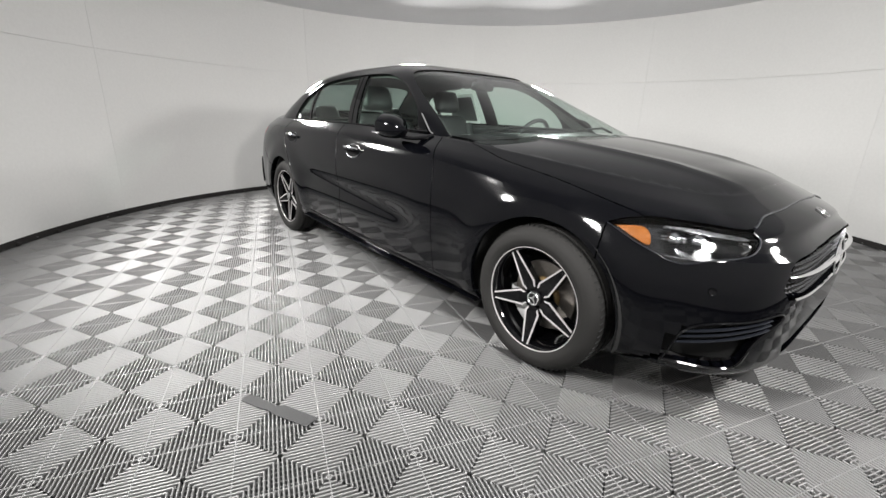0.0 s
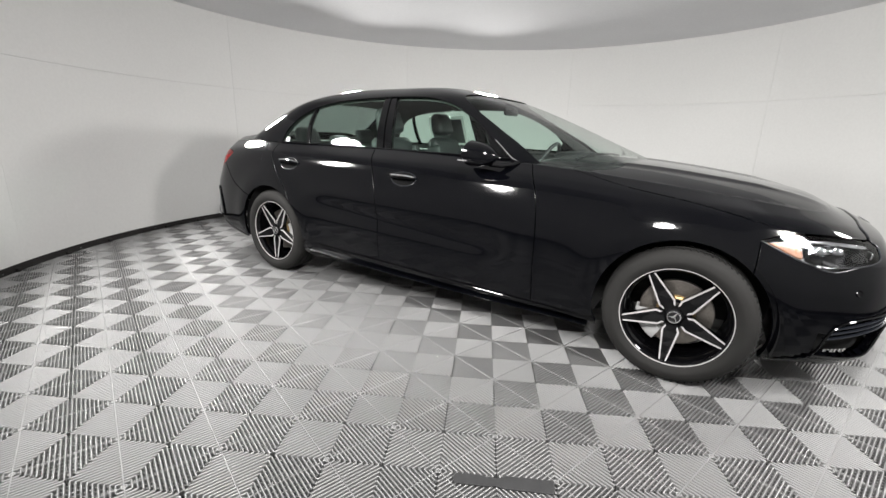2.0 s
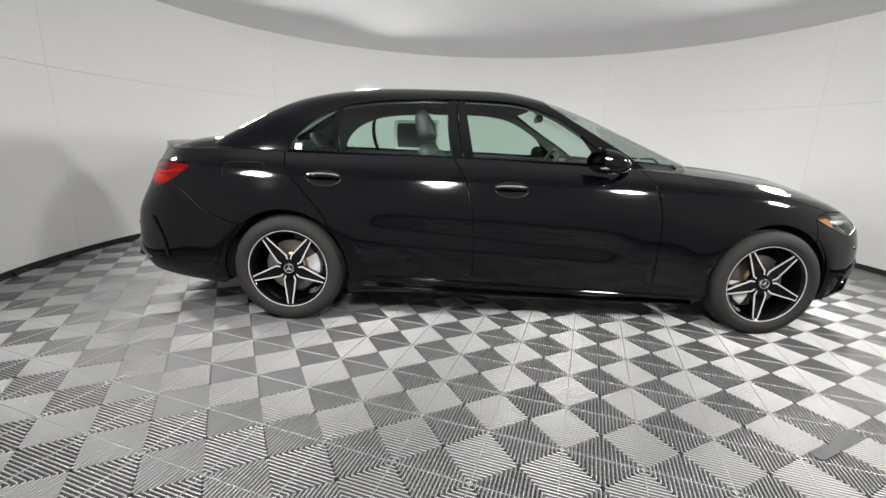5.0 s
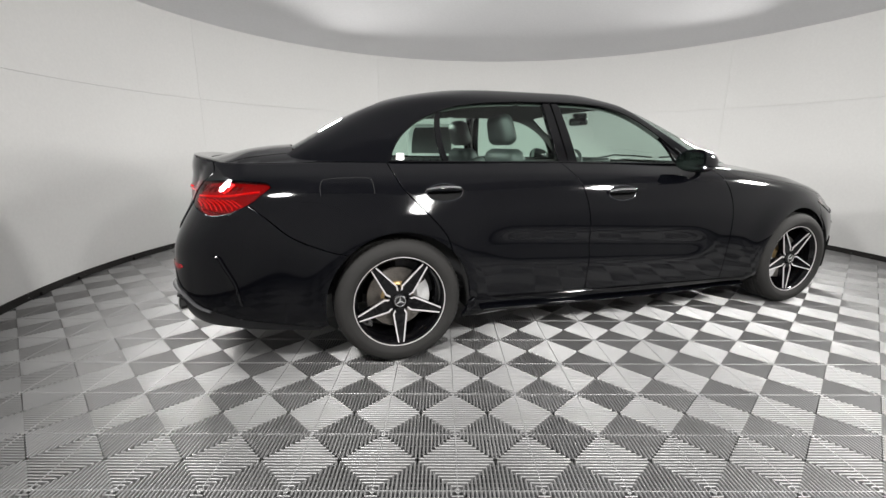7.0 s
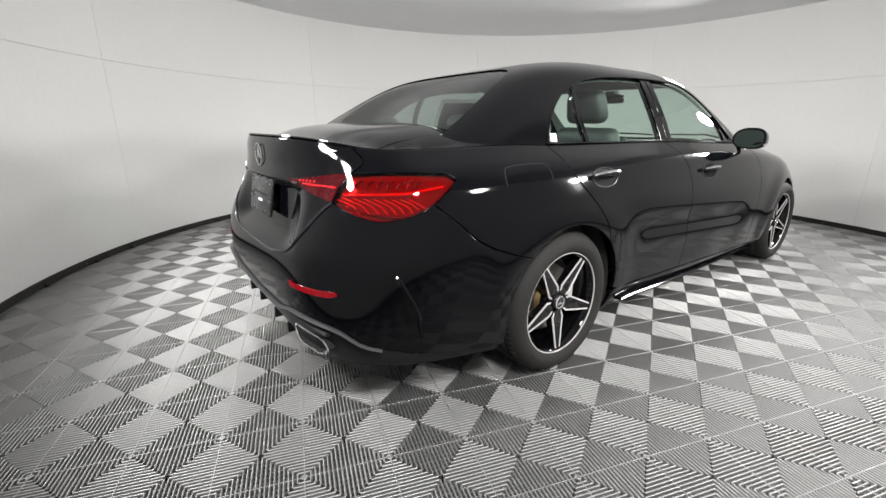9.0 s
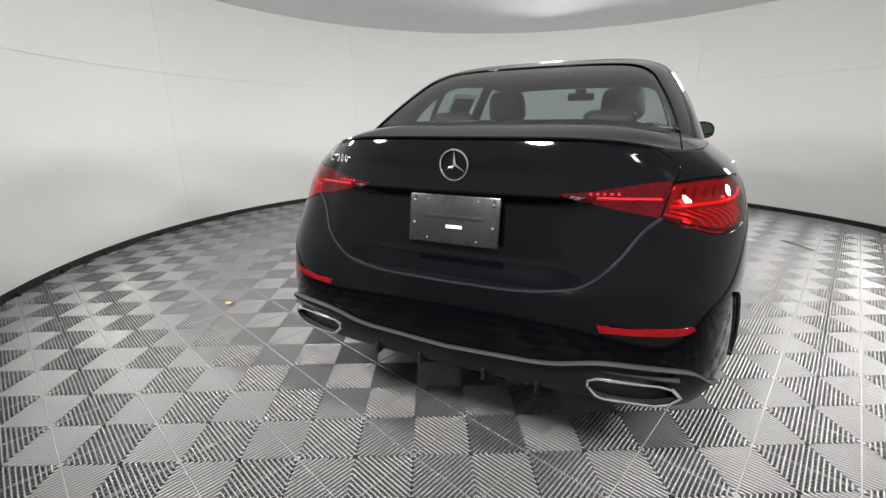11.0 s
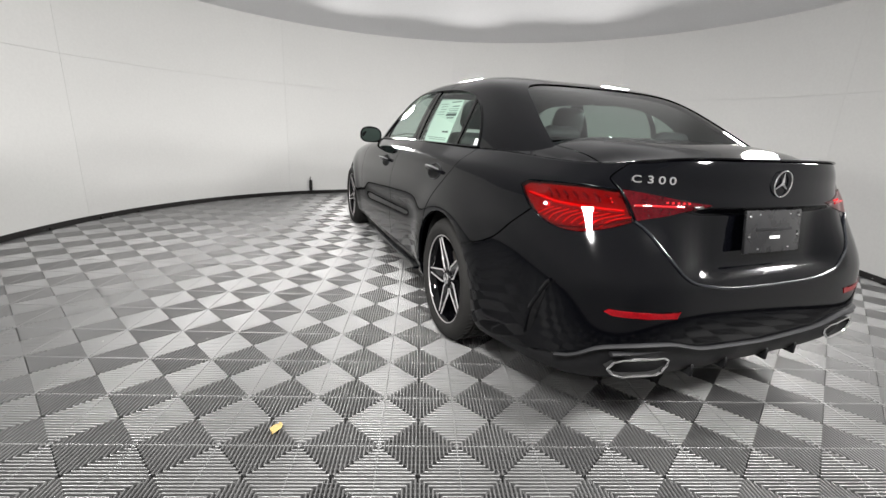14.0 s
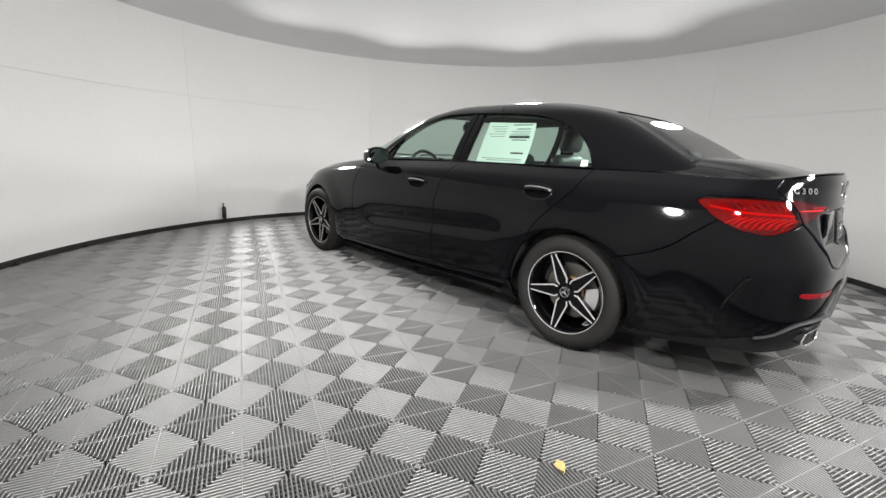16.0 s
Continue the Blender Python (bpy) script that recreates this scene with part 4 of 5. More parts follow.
for z in np.linspace(0.517, 0.635, 7):
    line = [b("f", y, z) for y in np.linspace(0.51, 0.004, 24)]
    pts = [tuple(surface_point(BODY, q, -0.028)) for q in line]
    pts = pts + [(x, -y, zz) for x, y, zz in pts[::-1]]
    solid("grille_bar", tube(pts, 0.0022, 5), MATT_BLACK, front_bumper)


def across(z, y1, out, sag=0.0, n=26):
    pts = [tuple(surface_point(BODY, b("f", y, z + sag * (y / y1) ** 2), out)) for y in np.linspace(y1, 0.004, n)]
    return pts + [(x, -y, zz) for x, y, zz in pts[::-1]]


solid("chrome_blade", tube(across(0.592, 0.515, 0.002), lambda t: 0.004 + 0.011 * math.sin(math.pi * t) ** 0.45, 10, 0.62), CHROME, front_bumper, "satin chrome blade across the grille")
solid("chrome_blade", tube(across(0.494, 0.47, 0.002, 0.012), 0.005, 8), CHROME, front_bumper)
solid("chin_strip", tube(across(0.180, 0.66, 0.004), 0.004, 8), DARK_CHROME, front_bumper, "dull chrome strip along the chin")
for k, (za, zb) in enumerate(((0.330, 0.405), (0.355, 0.425), (0.378, 0.443))):
    line = fine([b("s", 1.985 + 0.01 * k, za), b("f", 0.66, (za + zb) / 2 + 0.005), b("f", 0.56, zb)], 6)
    strip("intake_blade", BODY, line, EDGE_HIGHLIGHT, front_bumper, 0.014, 0.38, -0.008)
for right in (False, True):
    spot_pose = surface_pose(BODY, b("s", 2.055, 0.54), 0.0005)
    disc_piece = moved(lathe([(0.0, 0.0015), (0.0105, 0.0015), (0.0125, 0.0028), (0.0140, 0.0)], 20), spot_pose @ Matrix.Rotation(radians(90), 4, "X"))
    solid("parking_sensor", mirrored(disc_piece) if right else disc_piece, GLOSS_BLACK, front_bumper, "small round parking sensor")
strip("intake_rim", BODY, intake + intake[:1], GLOSS_BLACK, front_bumper, 0.008, 0.6, 0.001)


def ring_badge(radius, at, parent):
    """A plain chrome ring with three spokes."""
    loop = [(radius * math.cos(t), radius * math.sin(t), 0.002) for t in np.linspace(0, 2 * math.pi, 49)[:-1]]
    bits = [tube(loop, 0.0026 * radius / 0.045, 6, closed=True)]
    for k in range(3):
        a = radians(90 + 120 * k)
        d, s = Vector((math.cos(a), math.sin(a), 0)), Vector((-math.sin(a), math.cos(a), 0))
        w = radius * 0.17
        v = [s * w * 0.8 - d * w * 0.3, d * radius * 0.97, -s * w * 0.8 - d * w * 0.3, d * radius * 0.12 + Vector((0, 0, radius * 0.13))]
        bits.append(([tuple(p) for p in v], [(0, 3, 1), (1, 3, 2), (2, 3, 0), (0, 1, 2)]))
    return solid("badge", weld(*bits), CHROME, parent, "chrome ring badge with three spokes", at=at, angle=20)


def nose_pose(x, z, tilt):
    return Matrix.Translation((x, 0, z)) @ Matrix.Rotation(radians(90), 4, "Z") @ Matrix.Rotation(radians(90 - tilt), 4, "X")


ring_badge(0.075, nose_pose(2.262, 0.585, 5), front_bumper)
ring_badge(0.027, surface_pose(BODY, b("f", 0.004, 0.748), 0.001), front_bumper)
ring_badge(0.046, Matrix.Translation((-2.430, 0, 0.968)) @ Matrix.Rotation(radians(-90), 4, "Z") @ Matrix.Rotation(radians(90), 4, "X"), boot_lid)

# tail lamps: one half on the wing, one on the boot lid
split = straight([b("r", 0.59, 0.835), b("r", 0.612, 0.930)], 6)
outer = tail_low + split[1:-1] + tail_top[::-1][:-1]
inner_top = fine([b("r", 0.606, 0.932), b("r", 0.50, 0.918), b("r", 0.40, 0.902), b("r", 0.315, 0.893)], 6)
inner_low = fine([b("r", 0.315, 0.893), b("r", 0.40, 0.873), b("r", 0.50, 0.850), b("r", 0.583, 0.836)], 6)
inner = inner_top + inner_low[1:]
RED_COVER = glass_shader("red_lamp_cover", (0.95, 0.10, 0.10))
for right in (False, True):
    for poly, name, parent in ((outer, "tail_lamp", car), (inner, "boot_lamp", boot_lid)):
        lamp = part(name, skin_mesh(name, RED_LENS if name == "tail_lamp" else RED_DARK, skin(BODY, poly, U, 0.1, inset=(0.018 if name == "tail_lamp" else -0.003), depth=(-0.017 if name == "tail_lamp" else 0.008), gap=0.0005), right=right), parent, "red tail lamp with ribbed light guides")
        if name == "tail_lamp":
            part("lamp_cover", skin_mesh("lamp_cover", RED_COVER, skin(BODY, poly, U, 0.1, inset=0.0005, depth=0.0), right=right), lamp, "clear red lamp cover")
        add = lambda nm, line, mat, r=0.003, out=-0.012: solid(nm, mirrored(edge_rod(line, BODY, r, 1.0, out)) if right else edge_rod(line, BODY, r, 1.0, out), mat, lamp)
        if name == "tail_lamp":
            for k in range(9):
                x = -2.13 - 0.0235 * k
                add("light_guide", fine([b("s", x - 0.045, 0.858), b("s", x - 0.012, 0.838), b("s", x + 0.004, 0.812 + 0.012 * (k < 2))], 4), RED_BRIGHT, 0.0026)
            for k in range(8):
                x = -2.12 - 0.026 * k
                add("light_guide", fine([b("s", x, 0.918), b("s", x - 0.02, 0.905), b("s", x - 0.03, 0.892)], 4), RED_DARK, 0.004)
            add("light_band", fine([b("s", -2.05, 0.895), b("s", -2.20, 0.876), b("r", 0.615, 0.868)], 8), RED_BRIGHT, 0.006)
            add("light_band", fine([b("s", -2.13, 0.822), b("s", -2.235, 0.800), b("r", 0.60, 0.842)], 8), RED_DARK, 0.004)
        else:
            add("light_band", fine([b("r", 0.585, 0.884), b("r", 0.50, 0.884), b("r", 0.42, 0.886)], 8), RED_BRIGHT, 0.005, 0.001)
            for k in range(5):
                y = 0.475 - 0.018 * k
                add("light_guide", [b("r", y, 0.900), b("r", y, 0.893)], RED_BRIGHT, 0.005, 0.001)
            clear_end = fine([b("r", 0.395, 0.888), b("r", 0.36, 0.892), b("r", 0.345, 0.886), b("r", 0.365, 0.878), b("r", 0.395, 0.888)], 3)[:-1]
            part("reversing_light", skin_mesh("reversing_light", LAMP_CHROME, skin(BODY, clear_end, 0.003, 0.05, inset=-0.0045, depth=0.004), right=right), lamp, "clear reversing light")

# boot lid: lip spoiler, plate, lettering
spoiler_v, spoiler_f = [], []
N = 41
for i in range(N):
    y = 0.60 * (2 * i / (N - 1) - 1)
    t = abs(y) / 0.60
    p = surface_point(BODY, (b("r", max(abs(y), 0.003), 1.0)[0], 8.0)) + Vector((0.016, 0, 0))
    ends = max(1 - t**4, 0.03)
    z = p.z - 0.004
    spoiler_v += [(p.x + 0.070, y, z - 0.004), (p.x + 0.030, y, z + 0.007 * ends), (p.x - 0.010 * ends, y, z + 0.013 * ends), (p.x - 0.013 * ends, y, z + 0.008 * ends), (p.x - 0.001, y, z - 0.004), (p.x + 0.05, y, z - 0.012)]
for i in range(N - 1):
    spoiler_f += [(6 * i + k, 6 * i + (k + 1) % 6, 6 * i + 6 + (k + 1) % 6, 6 * i + 6 + k) for k in range(6)]
spoiler_f += [tuple(range(6)), tuple(6 * (N - 1) + k for k in range(5, -1, -1))]
solid("spoiler", (spoiler_v, spoiler_f), GLOSS_BLACK, boot_lid, "gloss black lip spoiler", angle=35)
plate_at = Matrix.Translation((-2.437, 0, 0.797)) @ Matrix.Rotation(radians(-90), 4, "Z") @ Matrix.Rotation(radians(90 - 9), 4, "X")
plate = solid("plate_holder", block(0.308, 0.155, 0.012, 0.004), PLATE_BLACK, boot_lid, "black blank number plate holder", at=plate_at)
solid("raised_lettering_bar", block(0.20, 0.012, 0.002, 0.0006, (0, 0.008, 0.0066)), SATIN_BLACK, plate)
solid("label", block(0.055, 0.010, 0.001, 0.0, (0.006, -0.022, 0.0066)), PAPER, plate, "white blank label")
for x, y in ((-0.135, 0.06), (0.135, 0.06), (-0.135, -0.012), (0.135, -0.012)):
    solid("slot", block(0.010, 0.022, 0.002, 0.0009, (x, y, 0.0062)), MATT_BLACK, plate)
    solid("screw", moved(lathe([(0.0, 0.003), (0.004, 0.0025), (0.0055, 0.0)], 12), Matrix.Translation((x, y - 0.004, 0.0064)) @ Matrix.Rotation(radians(90), 4, "X")), CHROME, plate)
for x, y in ((-0.085, 0.062), (0.085, 0.062), (-0.085, -0.062), (0.085, -0.062)):
    solid("screw", moved(lathe([(0.0, 0.003), (0.003, 0.0025), (0.004, 0.0)], 10), Matrix.Translation((x, y, 0.0064)) @ Matrix.Rotation(radians(90), 4, "X")), CHROME, plate)
for letter, shift in zip("C300", (0.050, 0.007, -0.024, -0.055)):
    words = bpy.data.curves.new("letter", "FONT")
    words.body, words.size, words.extrude, words.offset, words.align_x = letter, 0.042, 0.0016, 0.0006, "CENTER"
    word_ob = bpy.data.objects.new("letter", words)
    scene.collection.objects.link(word_ob)
    bpy.context.view_layer.update()
    word_mesh = bpy.data.meshes.new_from_object(word_ob.evaluated_get(bpy.context.evaluated_depsgraph_get()))
    bpy.data.objects.remove(word_ob)
    for v in word_mesh.vertices:
        v.co.x, v.co.y = v.co.x * 1.16, v.co.y * 0.86
    word_mesh.materials.clear()
    word_mesh.materials.append(CHROME)
    part("letter", word_mesh, boot_lid, "chrome letter", at=surface_pose(BODY, b("r", 0.512 + shift, 0.957), 0.0025))
# Rod on the boot's lower edge, in the paler paint, for its highlight line.
solid("boot_strip", tube([tuple(surface_point(BODY, q, 0.001)) for q in boot_low] [::-1] + [(p.x, -p.y, p.z) for p in [surface_point(BODY, q, 0.001) for q in boot_low]][1:], 0.0055, 8), EDGE_HIGHLIGHT, boot_lid)
lip = [p for p in valance if BODY(*p)[0] < -2.25]
strip("valance_lip", BODY, lip, SATIN_GREY, rear_bumper, 0.013, 0.55, 0.003, "satin grey lip over the diffuser")

# rear bumper: reflectors, vents, exhaust trims, fins
for right in (False, True):
    part("reflector", skin_mesh("reflector", RED_REFLECTOR, skin(BODY, straight([b("r", 0.455, 0.551), b("r", 0.70, 0.560), b("r", 0.715, 0.546), b("r", 0.69, 0.533), b("r", 0.468, 0.524)], 8), U, 0.05, inset=-0.002, depth=0.008), right=right), rear_bumper, "narrow red reflector")
    part("side_vent", skin_mesh("side_vent", GLOSS_BLACK, skin(BODY, fine([b("s", -2.17, 0.385), b("s", -2.19, 0.50), b("s", -2.245, 0.605), b("s", -2.262, 0.60), b("s", -2.225, 0.50), b("s", -2.20, 0.40), b("s", -2.17, 0.385)], 5)[:-1], U, 0.06, inset=-0.003, depth=0.01), right=right), rear_bumper)
    fin = edge_rod(fine([b("s", -2.165, 0.375), b("s", -2.18, 0.47), b("s", -2.215, 0.55), b("s", -2.25, 0.61)], 5), BODY, 0.009, 0.8, 0.003)
    solid("vent_fin", mirrored(fin) if right else fin, PAINT, rear_bumper)
    s = -1 if right else 1
    edge = [(0.695, 0.362), (0.672, 0.392), (0.640, 0.398), (0.475, 0.388), (0.452, 0.372), (0.452, 0.350), (0.478, 0.318), (0.50, 0.312), (0.635, 0.318), (0.672, 0.335)]
    loop = []
    for i in range(len(edge)):
        for k in range(4):
            t = k / 4
            y, z = np.array(edge[i]) * (1 - t) + np.array(edge[(i + 1) % len(edge)]) * t
            loop.append((-2.480 + 0.20 * max(0.0, y - 0.50) ** 1.2, y, 0.345 + (z - 0.352) * 0.80))
    rim = tube(loop, 0.0052, 8, closed=True, up=(1, 0, 0))
    tip_part = solid("exhaust_trim", mirrored(rim) if right else rim, CHROME, rear_bumper, "chrome exhaust trim")
    back_wall = [(x + 0.09, 0.57 + (y - 0.57) * 0.8, 0.352 + (z - 0.352) * 0.7) for x, y, z in loop]
    n = len(loop)
    funnel = (loop + back_wall, [(k, (k + 1) % n, n + (k + 1) % n, n + k) for k in range(n)] + [tuple(range(n, 2 * n))])
    solid("exhaust_mouth", mirrored(funnel) if right else funnel, MATT_BLACK, tip_part)
    baffle = [(x + 0.03, 0.57 + (y - 0.57) * 0.93, 0.352 + (z - 0.352) * 0.86 + 0.004) for x, y, z in loop]
    solid("exhaust_baffle", mirrored((baffle, [tuple(range(n))])) if right else (baffle, [tuple(range(n))]), STEEL, tip_part)
    hood = tube([(-2.473 + 0.20 * max(0.0, y - 0.50) ** 1.2, y, 0.404) for y in np.linspace(0.685, 0.45, 12)], 0.013, 10, 0.6)
    solid("exhaust_hood", mirrored(hood) if right else hood, SATIN_GREY, rear_bumper)
for y in (-0.30, -0.12, 0.12, 0.30):
    solid("diffuser_fin", block(0.10, 0.012, 0.05, 0.004, (-2.42, y, 0.285), seg=1), SATIN_BLACK, car)

# side fittings
for (x, z), doors in (((-1.203, 0.878), rear_doors), ((-0.130, 0.847), front_doors)):
    for right, door in zip((False, True), doors):
        uv = b("s", x, z)
        m = surface_pose(BODY, uv, 0.0)
        flip = Matrix.Diagonal((1, -1, 1, 1)) if right else Matrix.Identity(4)
        # The cup is a flush oval; its depth is only painted as dark shade.
        cup_line = [b("s", x + 0.094 * math.cos(t) + 0.004, z - 0.006 + 0.042 * math.sin(t)) for t in np.linspace(0, 2 * math.pi, 33)[:-1]]
        cup = part("handle_cup", skin_mesh("handle_cup", CUP_SHADE, skin(BODY, cup_line, 0.004, 0.06, inset=-0.001, depth=0.004), right=right), door)
        rim_rod = edge_rod(cup_line + cup_line[:1], BODY, 0.0030, 1.0, 0.001)
        solid("cup_rim", mirrored(rim_rod) if right else rim_rod, EDGE_HIGHLIGHT, cup)
        grip_pts = [m @ Vector((0.092 * t, 0.004 * (1 - t * t), 0.008 + 0.026 * (1 - t**4))) for t in np.linspace(-1, 1, 17)]
        bar = tube(grip_pts, lambda t: 0.0140 * (0.55 + 0.45 * math.sin(math.pi * t) ** 0.5), 10, 1.0)
        grip = solid("door_handle", mirrored(bar) if right else bar, PAINT, door)
        top_pts = [p + m.to_3x3() @ Vector((0, 0.007, 0.008)) for p in grip_pts]
        bar = tube(top_pts, lambda t: 0.0090 * (0.5 + 0.5 * math.sin(math.pi * t) ** 0.5), 8, 0.8)
        solid("chrome_strip", mirrored(bar) if right else bar, CHROME, grip, "chrome strip along the handle")


def mirror_shell():
    """A door mirror: a rounded wedge, blunt at the back."""
    verts, faces, n, k = [], [], 14, 24
    for i in range(n + 1):
        t = i / n
        x = 0.318 + 0.185 * t
        r = (1 - t**2.6) ** 0.55 if t < 1 else 0.02
        for j in range(k):
            a = 2 * math.pi * j / k
            e = 2 / 2.4
            cy, cz = math.copysign(abs(math.cos(a)) ** e, math.cos(a)), math.copysign(abs(math.sin(a)) ** e, math.sin(a))
            verts.append((x + 0.02 * cy + 0.034 * cz * cz * (1 - t), 0.912 + 0.088 * r * cy - 0.01 * t, 1.015 + (0.072 if cz > 0 else 0.062) * r * cz - 0.012 * t))
    for i in range(n):
        faces += [(i * k + j, i * k + (j + 1) % k, (i + 1) * k + (j + 1) % k, (i + 1) * k + j) for j in range(k)]
    faces += [tuple(range(k - 1, -1, -1)), tuple(n * k + j for j in range(k))]
    return verts, faces


for right, door in zip((False, True), front_doors):
    f = mirrored if right else (lambda q: q)
    shell = solid("door_mirror", f(mirror_shell()), PAINT, door, "black door mirror with a chrome indicator strip", angle=50)
    face = [(0.315 + 0.02 * math.copysign(abs(math.cos(a)) ** 0.71, math.cos(a)) + 0.020 * abs(math.sin(a)) ** 1.42, 0.912 + 0.074 * math.copysign(abs(math.cos(a)) ** 0.71, math.cos(a)), 1.017 + 0.054 * math.copysign(abs(math.sin(a)) ** 0.71, math.sin(a))) for a in np.linspace(0, 2 * math.pi, 33)[:-1]]
    solid("mirror_glass", f((face, [tuple(range(31, -1, -1))])), MIRROR, shell, "silvered mirror glass")
    blink = [(0.332 + 0.150 * t - 0.012 * (1 - t), 1.001 - 0.105 * t**1.6, 0.985 - 0.006 * t) for t in np.linspace(0, 0.97, 12)]
    solid("indicator", f(tube(blink, 0.0065, 8, 0.7)), CHROME, shell, "chrome indicator strip")
    solid("mirror_foot", f(tube([(0.46, 0.90, 0.962), (0.50, 0.85, 0.957), (0.54, 0.79, 0.962), (0.56, 0.755, 0.975)], lambda t: 0.016 + 0.008 * t, 10, 0.6)), GLOSS_BLACK, shell)
fuel = fine([b("s", -1.545, 0.875), b("s", -1.55, 0.93), b("s", -1.58, 0.948), b("s", -1.75, 0.945), b("s", -1.785, 0.925), b("s", -1.79, 0.87)], 6)
strip("fuel_flap", BODY, fuel, MATT_BLACK, car, 0.0016, 1.0, -0.0010, "thin round-cornered fuel flap joint", sides=(True,))
skirt_line = [b("s", 1.04 - 0.07 * k, sill(1.04 - 0.07 * k) - 0.062 - 0.012 * math.sin(k / 29 * math.pi)) for k in range(30)]
strip("skirt_ridge", BODY, skirt_line, PAINT, car, 0.024, 0.42, 0.004)
skirt_top = [b("s", 0.98 - 0.07 * k, sill(0.98 - 0.07 * k) - 0.012) for k in range(28)]
strip("skirt_edge", BODY, skirt_top, GLOSS_BLACK, car, 0.0030, 1.0, 0.0, "thin gloss edge along the sill")
for y0, x0, y1, x1 in ((0.62, 0.86, 0.05, 0.965), (-0.05, 0.95, -0.58, 0.83)):
    blade = [(x0 + (x1 - x0) * t, y0 + (y1 - y0) * t, float(LID(x0 + (x1 - x0) * t, y0 + (y1 - y0) * t)[2]) + 0.020 + 0.010 * math.sin(math.pi * t)) for t in np.linspace(0, 1, 10)]
    solid("wiper", tube(blade, 0.007, 6), SATIN_BLACK, car)

# ---- wheels ----
wheel = bpy.data.objects.new("wheel", None)
scene.collection.objects.link(wheel)
wheel.parent = car
tyre_profile = [(0.232, 0.094), (0.238, 0.106), (0.246, 0.113), (0.262, 0.119), (0.270, 0.1205), (0.276, 0.1195), (0.290, 0.1175), (0.304, 0.110), (0.314, 0.099), (0.321, 0.086), (0.3245, 0.070), (0.3255, 0.056), (0.3185, 0.054), (0.3185, 0.044), (0.3262, 0.042), (0.327, 0.012), (0.3195, 0.010), (0.3195, -0.004), (0.327, -0.006), (0.3262, -0.042), (0.3185, -0.044), (0.3185, -0.054), (0.3255, -0.056), (0.3245, -0.07), (0.314, -0.099), (0.29, -0.1175), (0.246, -0.113), (0.232, -0.094)]
solid("tyre", lathe(tyre_profile, 96), RUBBER, wheel, "black rubber tyre", angle=28)
sipe = block(0.0022, 0.034, 0.005, 0.0)
sipes = []
for i in range(72):
    a = 2 * math.pi * i / 72
    for y, d in ((0.072, 0.3), (0.026, -0.35), (-0.026, -0.35)):
        m = Matrix.Rotation(-a, 4, "Y") @ Matrix.Translation((0.3246 if y > 0.05 else 0.3262, y, 0)) @ Matrix.Rotation(radians(90), 4, "Y") @ Matrix.Rotation(d, 4, "Z") @ Matrix.Rotation(radians(90), 4, "Z") @ Matrix.Rotation(radians(90), 4, "Z")
        sipes.append(moved(sipe, m))
solid("tread", weld(*sipes), MATT_BLACK, wheel)
solid("rim", lathe([(0.234, 0.092), (0.236, 0.100), (0.228, 0.101), (0.222, 0.094), (0.214, 0.070), (0.208, 0.045), (0.204, 0.0), (0.204, -0.09), (0.212, -0.092), (0.212, 0.0)], 72), GLOSS_BLACK, wheel, "gloss black alloy rim")
solid("rim_lip", lathe([(0.2365, 0.0995), (0.2360, 0.1045), (0.2330, 0.1045), (0.2322, 0.0995)], 72), MACHINED, wheel, "machined silver rim edge")


def bar_prism(points, y0, y1, shrink=0.0):
    """A flat bar over a polygon (radial, tangential); y0 back, y1 face per point."""
    n = len(points)
    backs = y0 if isinstance(y0, list) else [y0] * n
    v = [(r, y, t) for (r, t), y in zip(points, backs)] + [(r, y, t) for (r, t), y in zip(points, y1)]
    return v, [tuple(range(n)), tuple(range(2 * n - 1, n - 1, -1))] + [(k, n + k, n + (k + 1) % n, (k + 1) % n) for k in range(n)]


face_y = lambda r: 0.078 + 0.018 * min(max((r - 0.05) / 0.17, 0), 1)
for k in range(5):
    m = Matrix.Rotation(radians(90 - 72 * k), 4, "Y")
    pts = [(0.040, 0.030), (0.075, 0.036), (0.228, 0.0145), (0.228, -0.0145), (0.075, -0.036), (0.040, -0.030)]
    solid("spoke", moved(bar_prism(pts, 0.045, [face_y(r) - 0.003 for r, _ in pts]), m), GLOSS_BLACK, wheel)
    bars = []
    for s in (1, -1):
        e = [(0.046, s * 0.0255), (0.072, s * 0.0375), (0.229, s * 0.0155), (0.229, s * 0.0094), (0.072, s * 0.0298), (0.056, s * 0.0218)]
        bars.append(moved(bar_prism(e, [face_y(r) - 0.005 for r, _ in e], [face_y(r) for r, _ in e]), m))
    end = [(0.2245, 0.009), (0.229, 0.009), (0.229, -0.009), (0.2245, -0.009)]
    bars.append(moved(bar_prism(end, [face_y(r) - 0.005 for r, _ in end], [face_y(r) - 0.001 for r, _ in end]), m))
    solid("spoke_face", weld(*bars), MACHINED, wheel, "machined silver spoke edges")
    bolt = moved(lathe([(0.0, 0.074), (0.007, 0.073), (0.0085, 0.069), (0.0085, 0.05)], 12), Matrix.Rotation(radians(90 - 72 * k + 36), 4, "Y") @ Matrix.Translation((0.056, 0, 0)))
    solid("bolt", bolt, LAMP_DARK, wheel)
solid("hub", lathe([(0.0, 0.066), (0.045, 0.066), (0.062, 0.058), (0.072, 0.045), (0.072, 0.0)], 40), GLOSS_BLACK, wheel)
solid("hub_cap", lathe([(0.0, 0.089), (0.020, 0.0885), (0.030, 0.086), (0.035, 0.080), (0.036, 0.06)], 40), LAMP_DARK, wheel, "dark hub cap with a chrome ring")
